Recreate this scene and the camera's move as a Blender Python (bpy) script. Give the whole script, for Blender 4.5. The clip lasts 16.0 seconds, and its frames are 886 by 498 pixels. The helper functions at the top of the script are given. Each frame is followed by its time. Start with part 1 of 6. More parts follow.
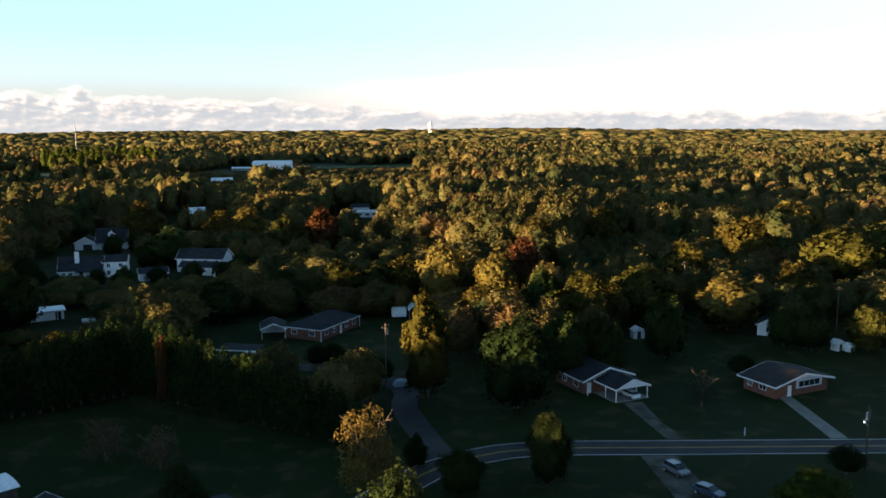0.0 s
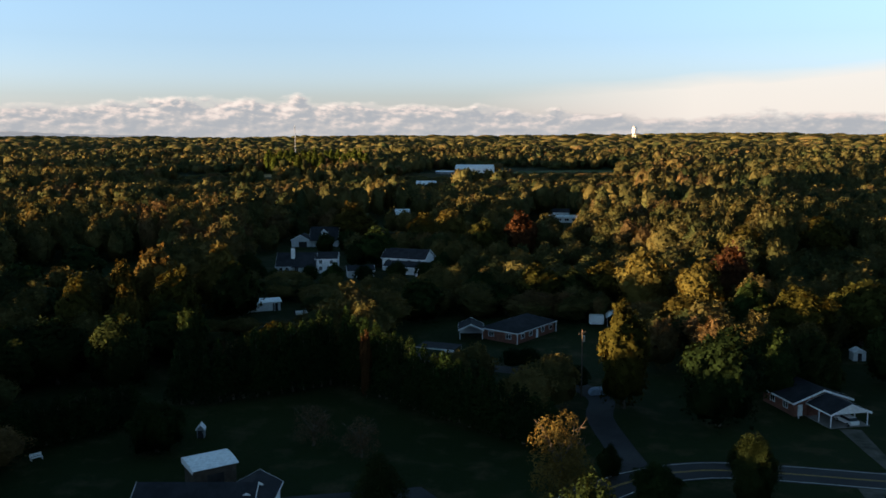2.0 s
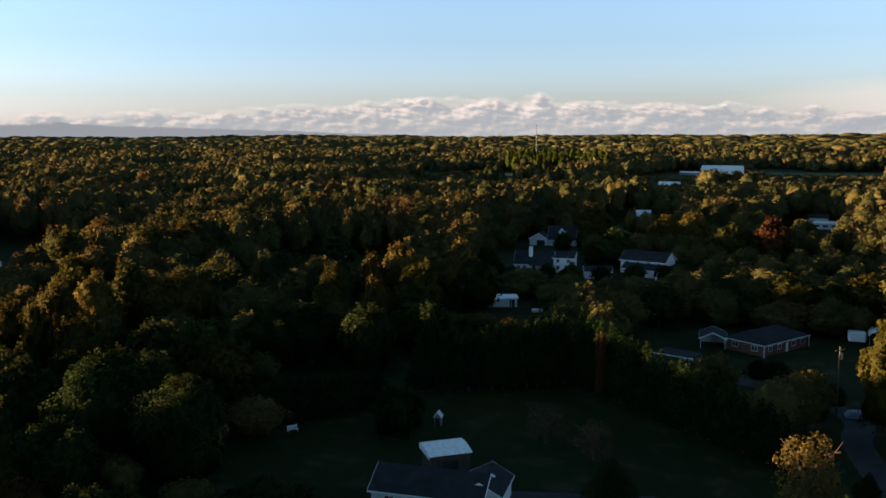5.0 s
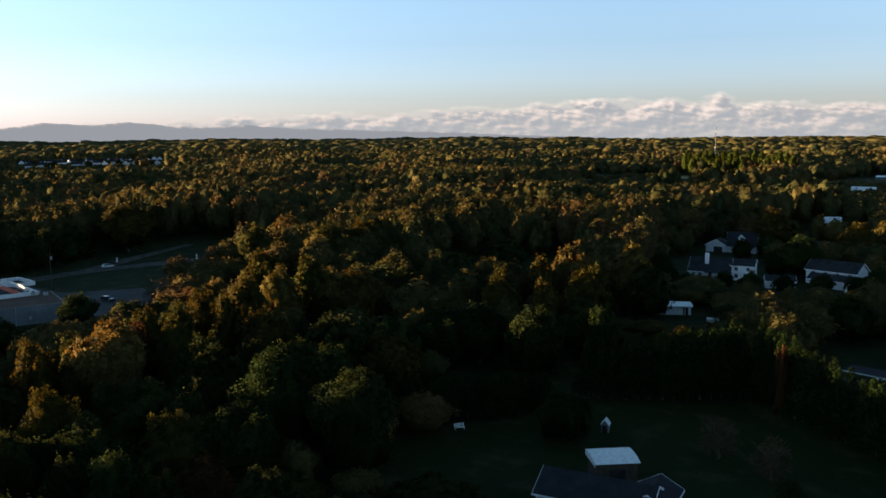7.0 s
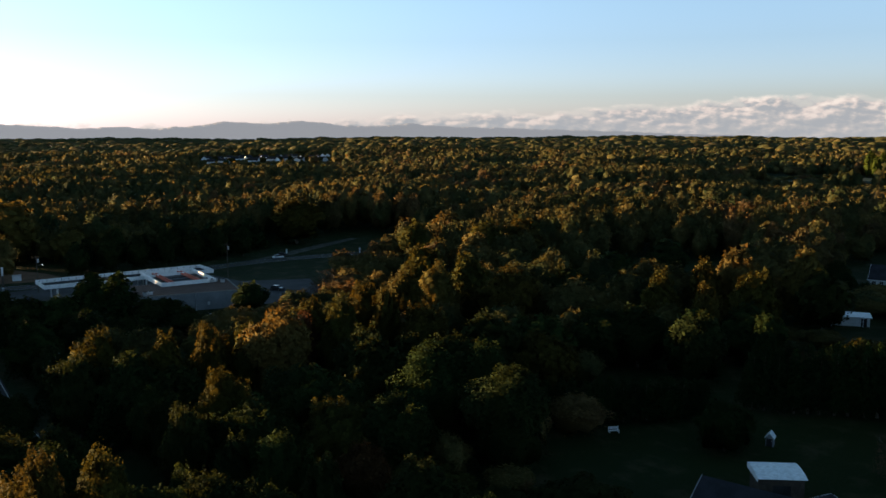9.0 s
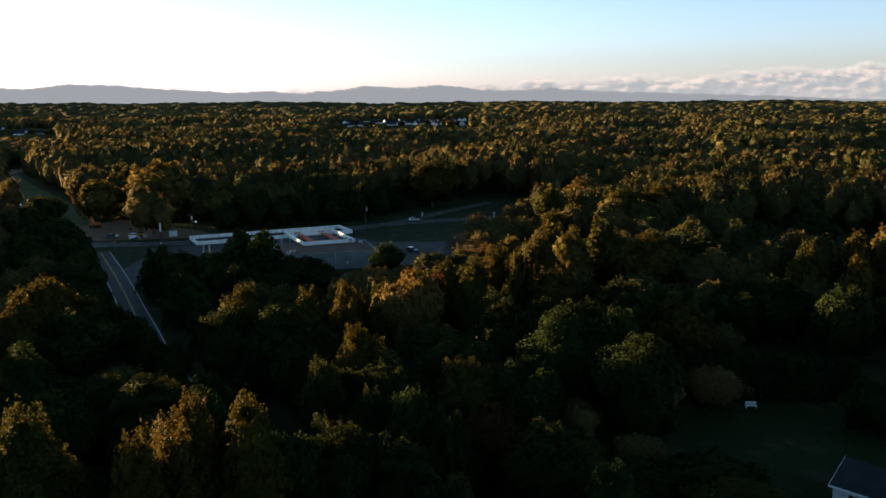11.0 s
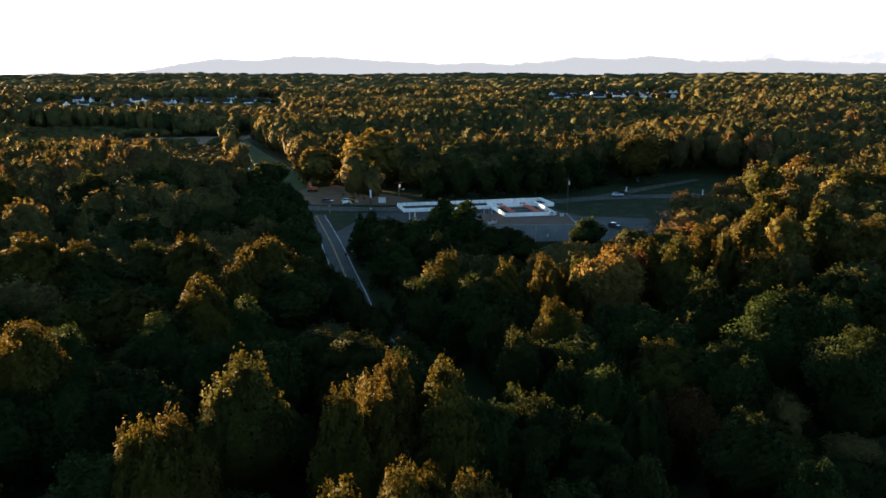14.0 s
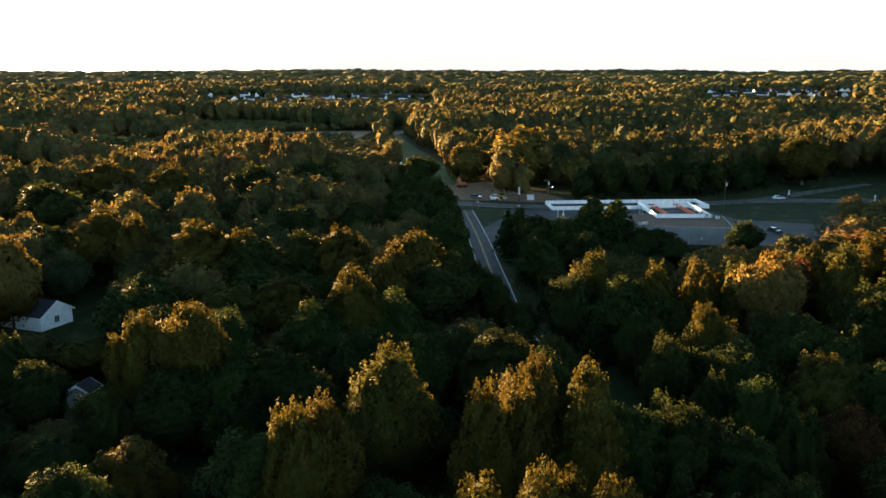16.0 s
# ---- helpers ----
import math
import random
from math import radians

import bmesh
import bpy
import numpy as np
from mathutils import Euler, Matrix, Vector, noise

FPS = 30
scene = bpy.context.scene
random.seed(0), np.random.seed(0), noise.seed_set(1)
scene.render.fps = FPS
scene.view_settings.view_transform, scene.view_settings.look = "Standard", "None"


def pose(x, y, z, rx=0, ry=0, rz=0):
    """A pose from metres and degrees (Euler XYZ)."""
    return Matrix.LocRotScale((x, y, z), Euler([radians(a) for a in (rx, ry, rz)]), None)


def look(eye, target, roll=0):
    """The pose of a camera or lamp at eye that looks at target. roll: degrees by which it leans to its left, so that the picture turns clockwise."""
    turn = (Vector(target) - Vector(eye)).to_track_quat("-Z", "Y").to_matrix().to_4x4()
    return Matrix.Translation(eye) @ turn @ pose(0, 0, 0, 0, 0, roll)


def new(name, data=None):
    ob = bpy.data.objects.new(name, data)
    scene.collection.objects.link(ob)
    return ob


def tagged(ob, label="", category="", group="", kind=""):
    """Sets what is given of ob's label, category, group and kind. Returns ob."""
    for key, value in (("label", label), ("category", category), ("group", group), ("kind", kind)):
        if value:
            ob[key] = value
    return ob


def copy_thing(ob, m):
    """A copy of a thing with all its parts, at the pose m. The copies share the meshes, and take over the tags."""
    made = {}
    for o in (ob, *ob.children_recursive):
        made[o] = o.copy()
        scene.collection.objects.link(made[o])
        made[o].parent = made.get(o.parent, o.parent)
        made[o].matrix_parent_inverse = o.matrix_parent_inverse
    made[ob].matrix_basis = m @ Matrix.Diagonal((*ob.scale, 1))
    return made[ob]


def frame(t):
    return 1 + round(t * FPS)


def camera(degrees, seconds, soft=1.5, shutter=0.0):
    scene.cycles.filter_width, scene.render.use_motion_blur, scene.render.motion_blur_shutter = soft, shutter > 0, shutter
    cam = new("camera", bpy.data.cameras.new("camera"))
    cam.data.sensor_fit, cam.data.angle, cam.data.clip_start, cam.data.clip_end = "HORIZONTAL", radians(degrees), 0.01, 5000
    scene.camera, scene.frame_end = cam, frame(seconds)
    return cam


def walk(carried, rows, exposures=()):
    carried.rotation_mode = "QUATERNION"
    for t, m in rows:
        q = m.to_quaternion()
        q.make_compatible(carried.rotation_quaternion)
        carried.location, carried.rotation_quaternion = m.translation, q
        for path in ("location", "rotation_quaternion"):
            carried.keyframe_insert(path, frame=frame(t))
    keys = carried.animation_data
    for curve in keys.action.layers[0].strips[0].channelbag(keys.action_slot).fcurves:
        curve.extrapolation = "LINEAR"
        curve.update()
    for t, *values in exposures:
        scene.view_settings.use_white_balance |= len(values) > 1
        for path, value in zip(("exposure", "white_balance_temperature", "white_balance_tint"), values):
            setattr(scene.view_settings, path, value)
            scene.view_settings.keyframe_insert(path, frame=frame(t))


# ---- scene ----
cam = camera(54.56, 16.0, soft=1.6)
ROWS = [
    (0.0, 0.00, 0.00, 50.00, 0.02, -8.18, -0.18),
    (0.5, -0.09, -0.09, 49.99, 4.50, -7.95, -0.13),
    (1.0, -0.12, -0.14, 49.98, 7.93, -7.89, -0.15),
    (1.5, -0.16, -0.16, 50.01, 10.70, -7.87, -0.18),
    (2.0, -0.18, -0.22, 50.03, 13.30, -7.83, -0.19),
    (2.5, -0.22, -0.27, 50.04, 16.03, -7.80, -0.20),
    (3.0, -0.27, -0.33, 50.05, 18.74, -7.80, -0.16),
    (3.5, -0.36, -0.41, 50.02, 21.42, -7.82, -0.14),
    (3.7, -0.38, -0.42, 50.02, 22.42, -7.81, -0.15),
    (5.8, -0.54, -0.50, 50.11, 33.41, -7.80, -0.22),
    (6.0, -0.55, -0.52, 50.12, 34.50, -7.77, -0.24),
    (6.5, -0.55, -0.62, 50.16, 37.54, -7.72, -0.30),
    (7.0, -0.57, -0.73, 50.22, 40.46, -7.67, -0.30),
    (7.5, -0.53, -0.82, 50.29, 42.82, -7.66, -0.30),
    (8.0, -0.43, -0.92, 50.29, 45.65, -7.64, -0.26),
    (8.5, -0.39, -1.02, 50.24, 48.30, -7.62, -0.26),
    (9.0, -0.37, -1.07, 50.17, 51.00, -7.73, -0.18),
    (9.2, -0.34, -1.10, 50.16, 51.88, -7.87, -0.18),
    (11.3, 0.16, -1.38, 50.08, 61.40, -10.57, -0.17),
    (11.5, 0.21, -1.40, 50.08, 62.30, -10.92, -0.17),
    (12.0, 0.33, -1.42, 50.17, 64.50, -11.17, -0.15),
    (12.5, 0.42, -1.48, 50.21, 66.82, -11.34, -0.14),
    (13.0, 0.49, -1.57, 50.28, 69.26, -11.51, -0.13),
    (13.5, 0.53, -1.62, 50.35, 71.36, -11.69, -0.14),
    (14.0, 0.54, -1.63, 50.38, 73.55, -11.86, -0.11),
    (14.5, 0.48, -1.64, 50.41, 75.86, -11.99, -0.11),
    (15.0, 0.38, -1.72, 50.41, 78.19, -12.01, -0.14),
    (15.5, 0.31, -1.78, 50.38, 81.07, -12.05, -0.09),
    (16.0, 0.24, -1.82, 50.39, 83.47, -12.06, -0.09),
]
EXPOSURES = [(0.0, 2.0, 6500, 12), (0.6, 1.65, 6450, 12), (1.2, 1.5, 6430, 12), (3.5, 1.42, 6400, 12), (6.0, 1.42, 6400, 12), (9.0, 1.36, 6430, 12), (11.5, 1.64, 6450, 12), (13.0, 2.05, 6450, 12), (14.0, 2.44, 6500, 12), (15.0, 2.78, 6850, 12), (16.0, 3.0, 7400, 13)]
walk(cam, [(t, pose(x, y, z, 90 + pitch, 0, yaw) @ pose(0, 0, 0, 0, 0, roll)) for t, x, y, z, yaw, pitch, roll in ROWS], EXPOSURES)

# ---- light ----
SUN_AZ, SUN_EL = 119.0, 2.45         # degrees to the left of +y, and above the horizon
world = bpy.data.worlds.new("world")
scene.world = world
world.use_nodes = True
wn, wl = world.node_tree.nodes, world.node_tree.links
sky = wn.new("ShaderNodeTexSky")
sky.sky_type, sky.sun_disc = "NISHITA", False
sky.sun_elevation, sky.sun_rotation = radians(SUN_EL), radians(-SUN_AZ)
sky.altitude, sky.air_density, sky.dust_density, sky.ozone_density = 250, 1.0, 0.6, 3.0
wn["Background"].inputs["Strength"].default_value = 0.255
soften = wn.new("ShaderNodeHueSaturation")      # thin high haze pales the blue
soften.inputs["Saturation"].default_value = 0.54
wl.new(sky.outputs[0], soften.inputs["Color"])
where = wn.new("ShaderNodeTexCoord")
split = wn.new("ShaderNodeSeparateXYZ")
wl.new(where.outputs["Generated"], split.inputs[0])
haze = wn.new("ShaderNodeValToRGB")             # the air is brighter low down than overhead
haze.color_ramp.elements[0].position, haze.color_ramp.elements[0].color = 0.0, (0.89, 0.95, 1.30, 1)
haze.color_ramp.elements[1].position, haze.color_ramp.elements[1].color = 1.0, (0.135, 0.235, 0.275, 1)
for place, colour in ((0.06, (0.94, 1.06, 1.40, 1)), (0.14, (0.83, 1.01, 1.20, 1)), (0.27, (0.58, 0.84, 0.97, 1)), (0.50, (0.25, 0.42, 0.475, 1))):
    haze.color_ramp.elements.new(place).color = colour
wl.new(split.outputs[2], haze.inputs["Fac"])
air = wn.new("ShaderNodeMix")
air.data_type, air.blend_type = "RGBA", "MULTIPLY"
air.inputs[0].default_value = 1.0
wl.new(soften.outputs[0], air.inputs[6]), wl.new(haze.outputs[0], air.inputs[7])
wl.new(air.outputs[2], wn["Background"].inputs["Color"])

sun_data = bpy.data.lights.new("sun", "SUN")
sun_data.energy, sun_data.angle, sun_data.color = 10.4, radians(0.6), (1.0, 0.63, 0.31)
sun = new("sun", sun_data)
sun_way = Vector((-math.sin(radians(SUN_AZ)) * math.cos(radians(SUN_EL)), math.cos(radians(SUN_AZ)) * math.cos(radians(SUN_EL)), math.sin(radians(SUN_EL))))
sun.matrix_world = look(sun_way * 300, (0, 0, 0))


# ---- materials ----
def nodes_of(name):
    m = bpy.data.materials.new(name)
    m.use_nodes = True
    n, l = m.node_tree.nodes, m.node_tree.links
    return m, n, l, n["Principled BSDF"]


def ramp(n, stops):
    r = n.new("ShaderNodeValToRGB")
    while len(r.color_ramp.elements) < len(stops):
        r.color_ramp.elements.new(0.5)
    for e, (p, c) in zip(r.color_ramp.elements, stops):
        e.position, e.color = p, (*c, 1)
    return r


def noise_node(n, l, coord, scale, detail=4.0, rough=0.6):
    t = n.new("ShaderNodeTexNoise")
    t.inputs["Scale"].default_value, t.inputs["Detail"].default_value, t.inputs["Roughness"].default_value = scale, detail, rough
    l.new(coord, t.inputs["Vector"])
    return t


def mixed(n, l, kind, a, b, factor):
    x = n.new("ShaderNodeMix")
    x.data_type, x.blend_type = "RGBA", kind
    for v, s in ((a, 6), (b, 7), (factor, 0)):
        if isinstance(v, (tuple, float, int)):
            x.inputs[s].default_value = (*v, 1) if isinstance(v, tuple) else v
        else:
            l.new(v, x.inputs[s])
    return x.outputs[2]


def surface(name, a, b, big=0.3, fine=6.0, rough=0.8, metal=0.0, bump=0.3, spread=0.0):
    """A plain real surface: two tones in large patches, fine grain over them, a little relief, and from object to object a slight change."""
    m, n, l, p = nodes_of(name)
    at = n.new("ShaderNodeNewGeometry").outputs["Position"]
    patches, grain = noise_node(n, l, at, big), noise_node(n, l, at, fine, 5.0, 0.7)
    tone = ramp(n, [(0.35, a), (0.65, b)])
    l.new(patches.outputs["Fac"], tone.inputs["Fac"])
    shade = ramp(n, [(0.3, (0.72, 0.72, 0.72)), (0.7, (1.18, 1.18, 1.18))])
    l.new(grain.outputs["Fac"], shade.inputs["Fac"])
    colour = mixed(n, l, "MULTIPLY", tone.outputs["Color"], shade.outputs["Color"], 1.0)
    if spread:
        info = n.new("ShaderNodeObjectInfo")
        vary = ramp(n, [(0.0, (1 - spread,) * 3), (1.0, (1 + spread,) * 3)])
        l.new(info.outputs["Random"], vary.inputs["Fac"])
        colour = mixed(n, l, "MULTIPLY", colour, vary.outputs["Color"], 1.0)
    l.new(colour, p.inputs["Base Color"])
    p.inputs["Roughness"].default_value, p.inputs["Metallic"].default_value = rough, metal
    p.inputs["Specular IOR Level"].default_value = 0.15 if rough > 0.75 else 0.4
    if bump:
        relief = n.new("ShaderNodeBump")
        relief.inputs["Strength"].default_value, relief.inputs["Distance"].default_value = bump, 0.05
        l.new(grain.outputs["Fac"], relief.inputs["Height"])
        l.new(relief.outputs["Normal"], p.inputs["Normal"])
    return m


def leaves(name, tones, stand=False):
    """Leaf sprays. tones: base colours from tree to tree; stand: many trees in one mesh, told apart by their place."""
    m, n, l, p = nodes_of(name)
    at = n.new("ShaderNodeNewGeometry")
    if stand:
        cell = n.new("ShaderNodeTexVoronoi")
        cell.voronoi_dimensions = "2D"
        cell.inputs["Scale"].default_value = 0.075
        l.new(at.outputs["Position"], cell.inputs["Vector"])
        split = n.new("ShaderNodeSeparateColor")
        l.new(cell.outputs["Color"], split.inputs[0])
        pick = split.outputs[0]
    else:
        pick = n.new("ShaderNodeObjectInfo").outputs["Random"]
    tone = ramp(n, [((i + 0.5) / len(tones), c) for i, c in enumerate(tones)])
    if stand:      # stands of like trees
        region = noise_node(n, l, at.outputs["Position"], 0.0075, 3.0)
        blend = n.new("ShaderNodeMath")
        blend.operation = "MULTIPLY_ADD"
        blend.inputs[1].default_value, blend.inputs[2].default_value = 0.55, 0.0
        l.new(pick, blend.inputs[0])
        lift = n.new("ShaderNodeMath")
        lift.operation = "MULTIPLY_ADD"
        lift.inputs[1].default_value = 1.5
        l.new(region.outputs["Fac"], lift.inputs[0])
        blend.inputs[2].default_value = -0.52
        l.new(blend.outputs[0], lift.inputs[2])
        pick = lift.outputs[0]
    l.new(pick, tone.inputs["Fac"])
    patch = noise_node(n, l, at.outputs["Position"], 0.35, 3.0)
    shade = ramp(n, [(0.3, (0.7, 0.72, 0.7)), (0.7, (1.25, 1.2, 1.1))])
    l.new(patch.outputs["Fac"], shade.inputs["Fac"])
    colour = mixed(n, l, "MULTIPLY", tone.outputs["Color"], shade.outputs["Color"], 1.0)
    spray = ramp(n, [(0.0, (0.75, 0.77, 0.75)), (1.0, (1.22, 1.2, 1.16))])
    l.new(at.outputs["Random Per Island"], spray.inputs["Fac"])
    colour = mixed(n, l, "MULTIPLY", colour, spray.outputs["Color"], 1.0)
    l.new(colour, p.inputs["Base Color"])
    p.inputs["Roughness"].default_value, p.inputs["Specular IOR Level"].default_value = 0.85, 0.03
    if stand:
        tufts = noise_node(n, l, at.outputs["Position"], 1.1, 4.0, 0.75)
        relief = n.new("ShaderNodeBump")
        relief.inputs["Strength"].default_value, relief.inputs["Distance"].default_value = 0.6, 1.2
        l.new(tufts.outputs["Fac"], relief.inputs["Height"])
        l.new(relief.outputs["Normal"], p.inputs["Normal"])
    thin = n.new("ShaderNodeBsdfTranslucent")      # light comes through a leaf warmer than it is thrown back
    l.new(mixed(n, l, "MULTIPLY", colour, (1.35, 1.0, 0.65), 1.0), thin.inputs["Color"])
    both = n.new("ShaderNodeMixShader")
    both.inputs[0].default_value = 0.32
    l.new(p.outputs[0], both.inputs[1]), l.new(thin.outputs[0], both.inputs[2])
    l.new(both.outputs[0], n["Material Output"].inputs["Surface"])
    return m


GREEN, OLIVE, GOLD, RUST = (0.023, 0.042, 0.013), (0.047, 0.053, 0.014), (0.105, 0.094, 0.028), (0.062, 0.024, 0.012)
LEAF = {
    "green": leaves("leaf_green", [GREEN, (0.019, 0.031, 0.011), (0.024, 0.034, 0.011)]),
    "olive": leaves("leaf_olive", [OLIVE, (0.044, 0.044, 0.010), (0.052, 0.046, 0.012)]),
    "gold": leaves("leaf_gold", [GOLD, (0.082, 0.074, 0.021), (0.102, 0.080, 0.027)]),
    "rust": leaves("leaf_rust", [RUST, (0.052, 0.030, 0.013), (0.049, 0.024, 0.013)]),
    "dark": leaves("leaf_dark", [(0.011, 0.022, 0.008), (0.012, 0.027, 0.008), (0.014, 0.029, 0.009)]),
    "lime": leaves("leaf_lime", [(0.042, 0.063, 0.012), (0.046, 0.063, 0.012)]),
    # greyed woods tones: distance haze is put into the leaf colour
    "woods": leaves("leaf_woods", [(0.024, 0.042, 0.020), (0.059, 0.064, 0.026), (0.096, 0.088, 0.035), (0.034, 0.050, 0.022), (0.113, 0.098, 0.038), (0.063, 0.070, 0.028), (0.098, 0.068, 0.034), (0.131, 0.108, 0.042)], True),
    "grey_twig": leaves("leaf_grey_twig", [(0.026, 0.028, 0.026), (0.032, 0.033, 0.030)]),
    "twig": leaves("leaf_twig", [(0.061, 0.049, 0.036), (0.076, 0.055, 0.039), (0.088, 0.062, 0.043)]),
}
BARK = surface("bark", (0.07, 0.055, 0.04), (0.11, 0.09, 0.07), 0.8, 9.0, 0.9)
ASPHALT = surface("asphalt", (0.026, 0.028, 0.032), (0.050, 0.052, 0.056), 0.12, 3.0, 0.78)
CONCRETE = surface("concrete", (0.16, 0.155, 0.145), (0.24, 0.23, 0.215), 0.4, 5.0, 0.85)
GRAVEL = surface("gravel", (0.035, 0.036, 0.026), (0.12, 0.112, 0.095), 0.35, 4.0, 0.95)
LINE_WHITE = surface("road_paint_white", (0.5, 0.5, 0.48), (0.7, 0.7, 0.68), 0.6, 8.0, 0.7)
LINE_YELLOW = surface("road_paint_yellow", (0.42, 0.26, 0.05), (0.55, 0.34, 0.07), 0.6, 8.0, 0.7)
WHITE = surface("white_paint", (0.66, 0.67, 0.68), (0.80, 0.80, 0.80), 0.5, 3.0, 0.6, 0, 0.05)
SIDING = surface("pale_siding", (0.48, 0.50, 0.52), (0.58, 0.59, 0.60), 0.4, 3.0, 0.7, 0, 0.1)
BRICK = surface("red_brick", (0.13, 0.055, 0.04), (0.19, 0.08, 0.058), 1.2, 9.0, 0.9)
SHINGLE = surface("dark_shingle", (0.018, 0.020, 0.025), (0.030, 0.033, 0.040), 0.5, 6.0, 0.9, 0, 0.4)
SHINGLE_BROWN = surface("brown_shingle", (0.024, 0.023, 0.025), (0.036, 0.034, 0.035), 0.5, 6.0, 0.9, 0, 0.4)
ROOF_METAL = surface("white_metal_roof", (0.76, 0.80, 0.84), (0.84, 0.87, 0.90), 0.3, 2.0, 0.4, 0, 0.05)
ROOF_GRAVEL = surface("brown_gravel_roof", (0.085, 0.050, 0.040), (0.12, 0.075, 0.060), 0.3, 5.0, 0.95)
BLOCK = surface("grey_block_wall", (0.15, 0.16, 0.17), (0.21, 0.22, 0.23), 0.3, 4.0, 0.9)
RED_STEEL = surface("red_oxide_steel", (0.50, 0.06, 0.025), (0.60, 0.10, 0.04), 0.8, 6.0, 0.6)
STEEL = surface("galvanised_steel", (0.35, 0.36, 0.37), (0.48, 0.49, 0.50), 1.0, 8.0, 0.45, 0.7, 0.05)
DARK = surface("dark_interior", (0.02, 0.02, 0.022), (0.035, 0.035, 0.035), 0.6, 5.0, 0.9)
TIMBER = surface("pole_timber", (0.05, 0.04, 0.032), (0.08, 0.064, 0.05), 1.5, 10.0, 0.9)
RUBBER = surface("tyre_rubber", (0.018, 0.018, 0.018), (0.028, 0.028, 0.028), 2.0, 9.0, 0.85)
DIRT = surface("red_dirt", (0.13, 0.075, 0.045), (0.19, 0.11, 0.065), 0.2, 3.0, 0.95)
TARP = surface("blue_tarp", (0.13, 0.20, 0.28), (0.24, 0.31, 0.40), 0.9, 4.0, 0.6)
RED_SIGN = surface("red_sign", (0.45, 0.03, 0.03), (0.55, 0.05, 0.04), 1.0, 6.0, 0.5, 0, 0.0)


LAMP, ln, ll, lp = nodes_of("lit_lamp_glass")
lp.inputs["Emission Color"].default_value, lp.inputs["Emission Strength"].default_value = (1.0, 0.97, 0.88, 1), 0.9


def paint(name, colour):
    m = surface(name, tuple(0.9 * c for c in colour), colour, 0.8, 6.0, 0.3, 0.0, 0.0)
    m.node_tree.nodes["Principled BSDF"].inputs["Coat Weight"].default_value = 0.6
    return m


CAR = {"silver": paint("silver_car_paint", (0.42, 0.44, 0.46)), "blue": paint("dark_blue_car_paint", (0.03, 0.05, 0.10)),
       "white": paint("white_car_paint", (0.72, 0.73, 0.74)), "red": paint("red_car_paint", (0.35, 0.03, 0.025)), "grey": paint("grey_car_paint", (0.12, 0.13, 0.15)), "black": paint("black_car_paint", (0.02, 0.02, 0.022)), "bin": paint("blue_bin_plastic", (0.02, 0.09, 0.35))}
GLASS, gn, gl, gp = nodes_of("window_glass")
gp.inputs["Base Color"].default_value, gp.inputs["Roughness"].default_value, gp.inputs["IOR"].default_value = (0.02, 0.025, 0.03, 1), 0.06, 1.5


def ground_material():
    m, n, l, p = nodes_of("grass_and_earth")
    at = n.new("ShaderNodeNewGeometry").outputs["Position"]
    wide, mid, fine = noise_node(n, l, at, 0.018, 5.0), noise_node(n, l, at, 0.16, 5.0), noise_node(n, l, at, 2.2, 6.0, 0.75)
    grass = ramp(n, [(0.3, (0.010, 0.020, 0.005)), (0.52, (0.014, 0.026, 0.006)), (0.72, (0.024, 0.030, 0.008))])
    l.new(wide.outputs["Fac"], grass.inputs["Fac"])
    worn = ramp(n, [(0.52, (0, 0, 0)), (0.70, (1, 1, 1))])
    l.new(mid.outputs["Fac"], worn.inputs["Fac"])
    colour = mixed(n, l, "MIX", grass.outputs["Color"], (0.052, 0.046, 0.022), worn.outputs["Color"])
    tuft = ramp(n, [(0.3, (0.6, 0.6, 0.6)), (0.7, (1.35, 1.35, 1.3))])
    l.new(fine.outputs["Fac"], tuft.inputs["Fac"])
    colour = mixed(n, l, "MULTIPLY", colour, tuft.outputs["Color"], 1.0)
    l.new(colour, p.inputs["Base Color"])
    p.inputs["Roughness"].default_value, p.inputs["Specular IOR Level"].default_value = 0.95, 0.1
    relief = n.new("ShaderNodeBump")
    relief.inputs["Strength"].default_value, relief.inputs["Distance"].default_value = 0.7, 0.3
    l.new(fine.outputs["Fac"], relief.inputs["Height"])
    l.new(relief.outputs["Normal"], p.inputs["Normal"])
    return m


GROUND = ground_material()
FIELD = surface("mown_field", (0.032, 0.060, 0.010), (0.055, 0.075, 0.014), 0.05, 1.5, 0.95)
STRAW = surface("straw_field", (0.30, 0.22, 0.11), (0.38, 0.28, 0.14), 0.05, 1.5, 0.95)


# ---- mesh helpers ----
def link(name, bm, material, parent=None, label=""):
    me = bpy.data.meshes.new(name)
    bm.to_mesh(me)
    bm.free()
    me.materials.append(material)
    ob = new(name, me)
    if parent:
        ob.parent = parent
    return tagged(ob, label)


def part(name, bm, material, parent, label=""):
    return link(name, bm, material, parent, label)


def mesh_of(name, verts, faces, material):
    """A mesh from arrays of corners and of equal-sided faces."""
    me = bpy.data.meshes.new(name)
    k = faces.shape[1]
    me.vertices.add(len(verts)), me.loops.add(faces.size), me.polygons.add(len(faces))
    me.vertices.foreach_set("co", np.asarray(verts, np.float32).ravel())
    me.loops.foreach_set("vertex_index", faces.astype(np.int32).ravel())
    me.polygons.foreach_set("loop_start", np.arange(0, faces.size, k, dtype=np.int32))
    me.update(calc_edges=True)
    me.materials.append(material)
    return me


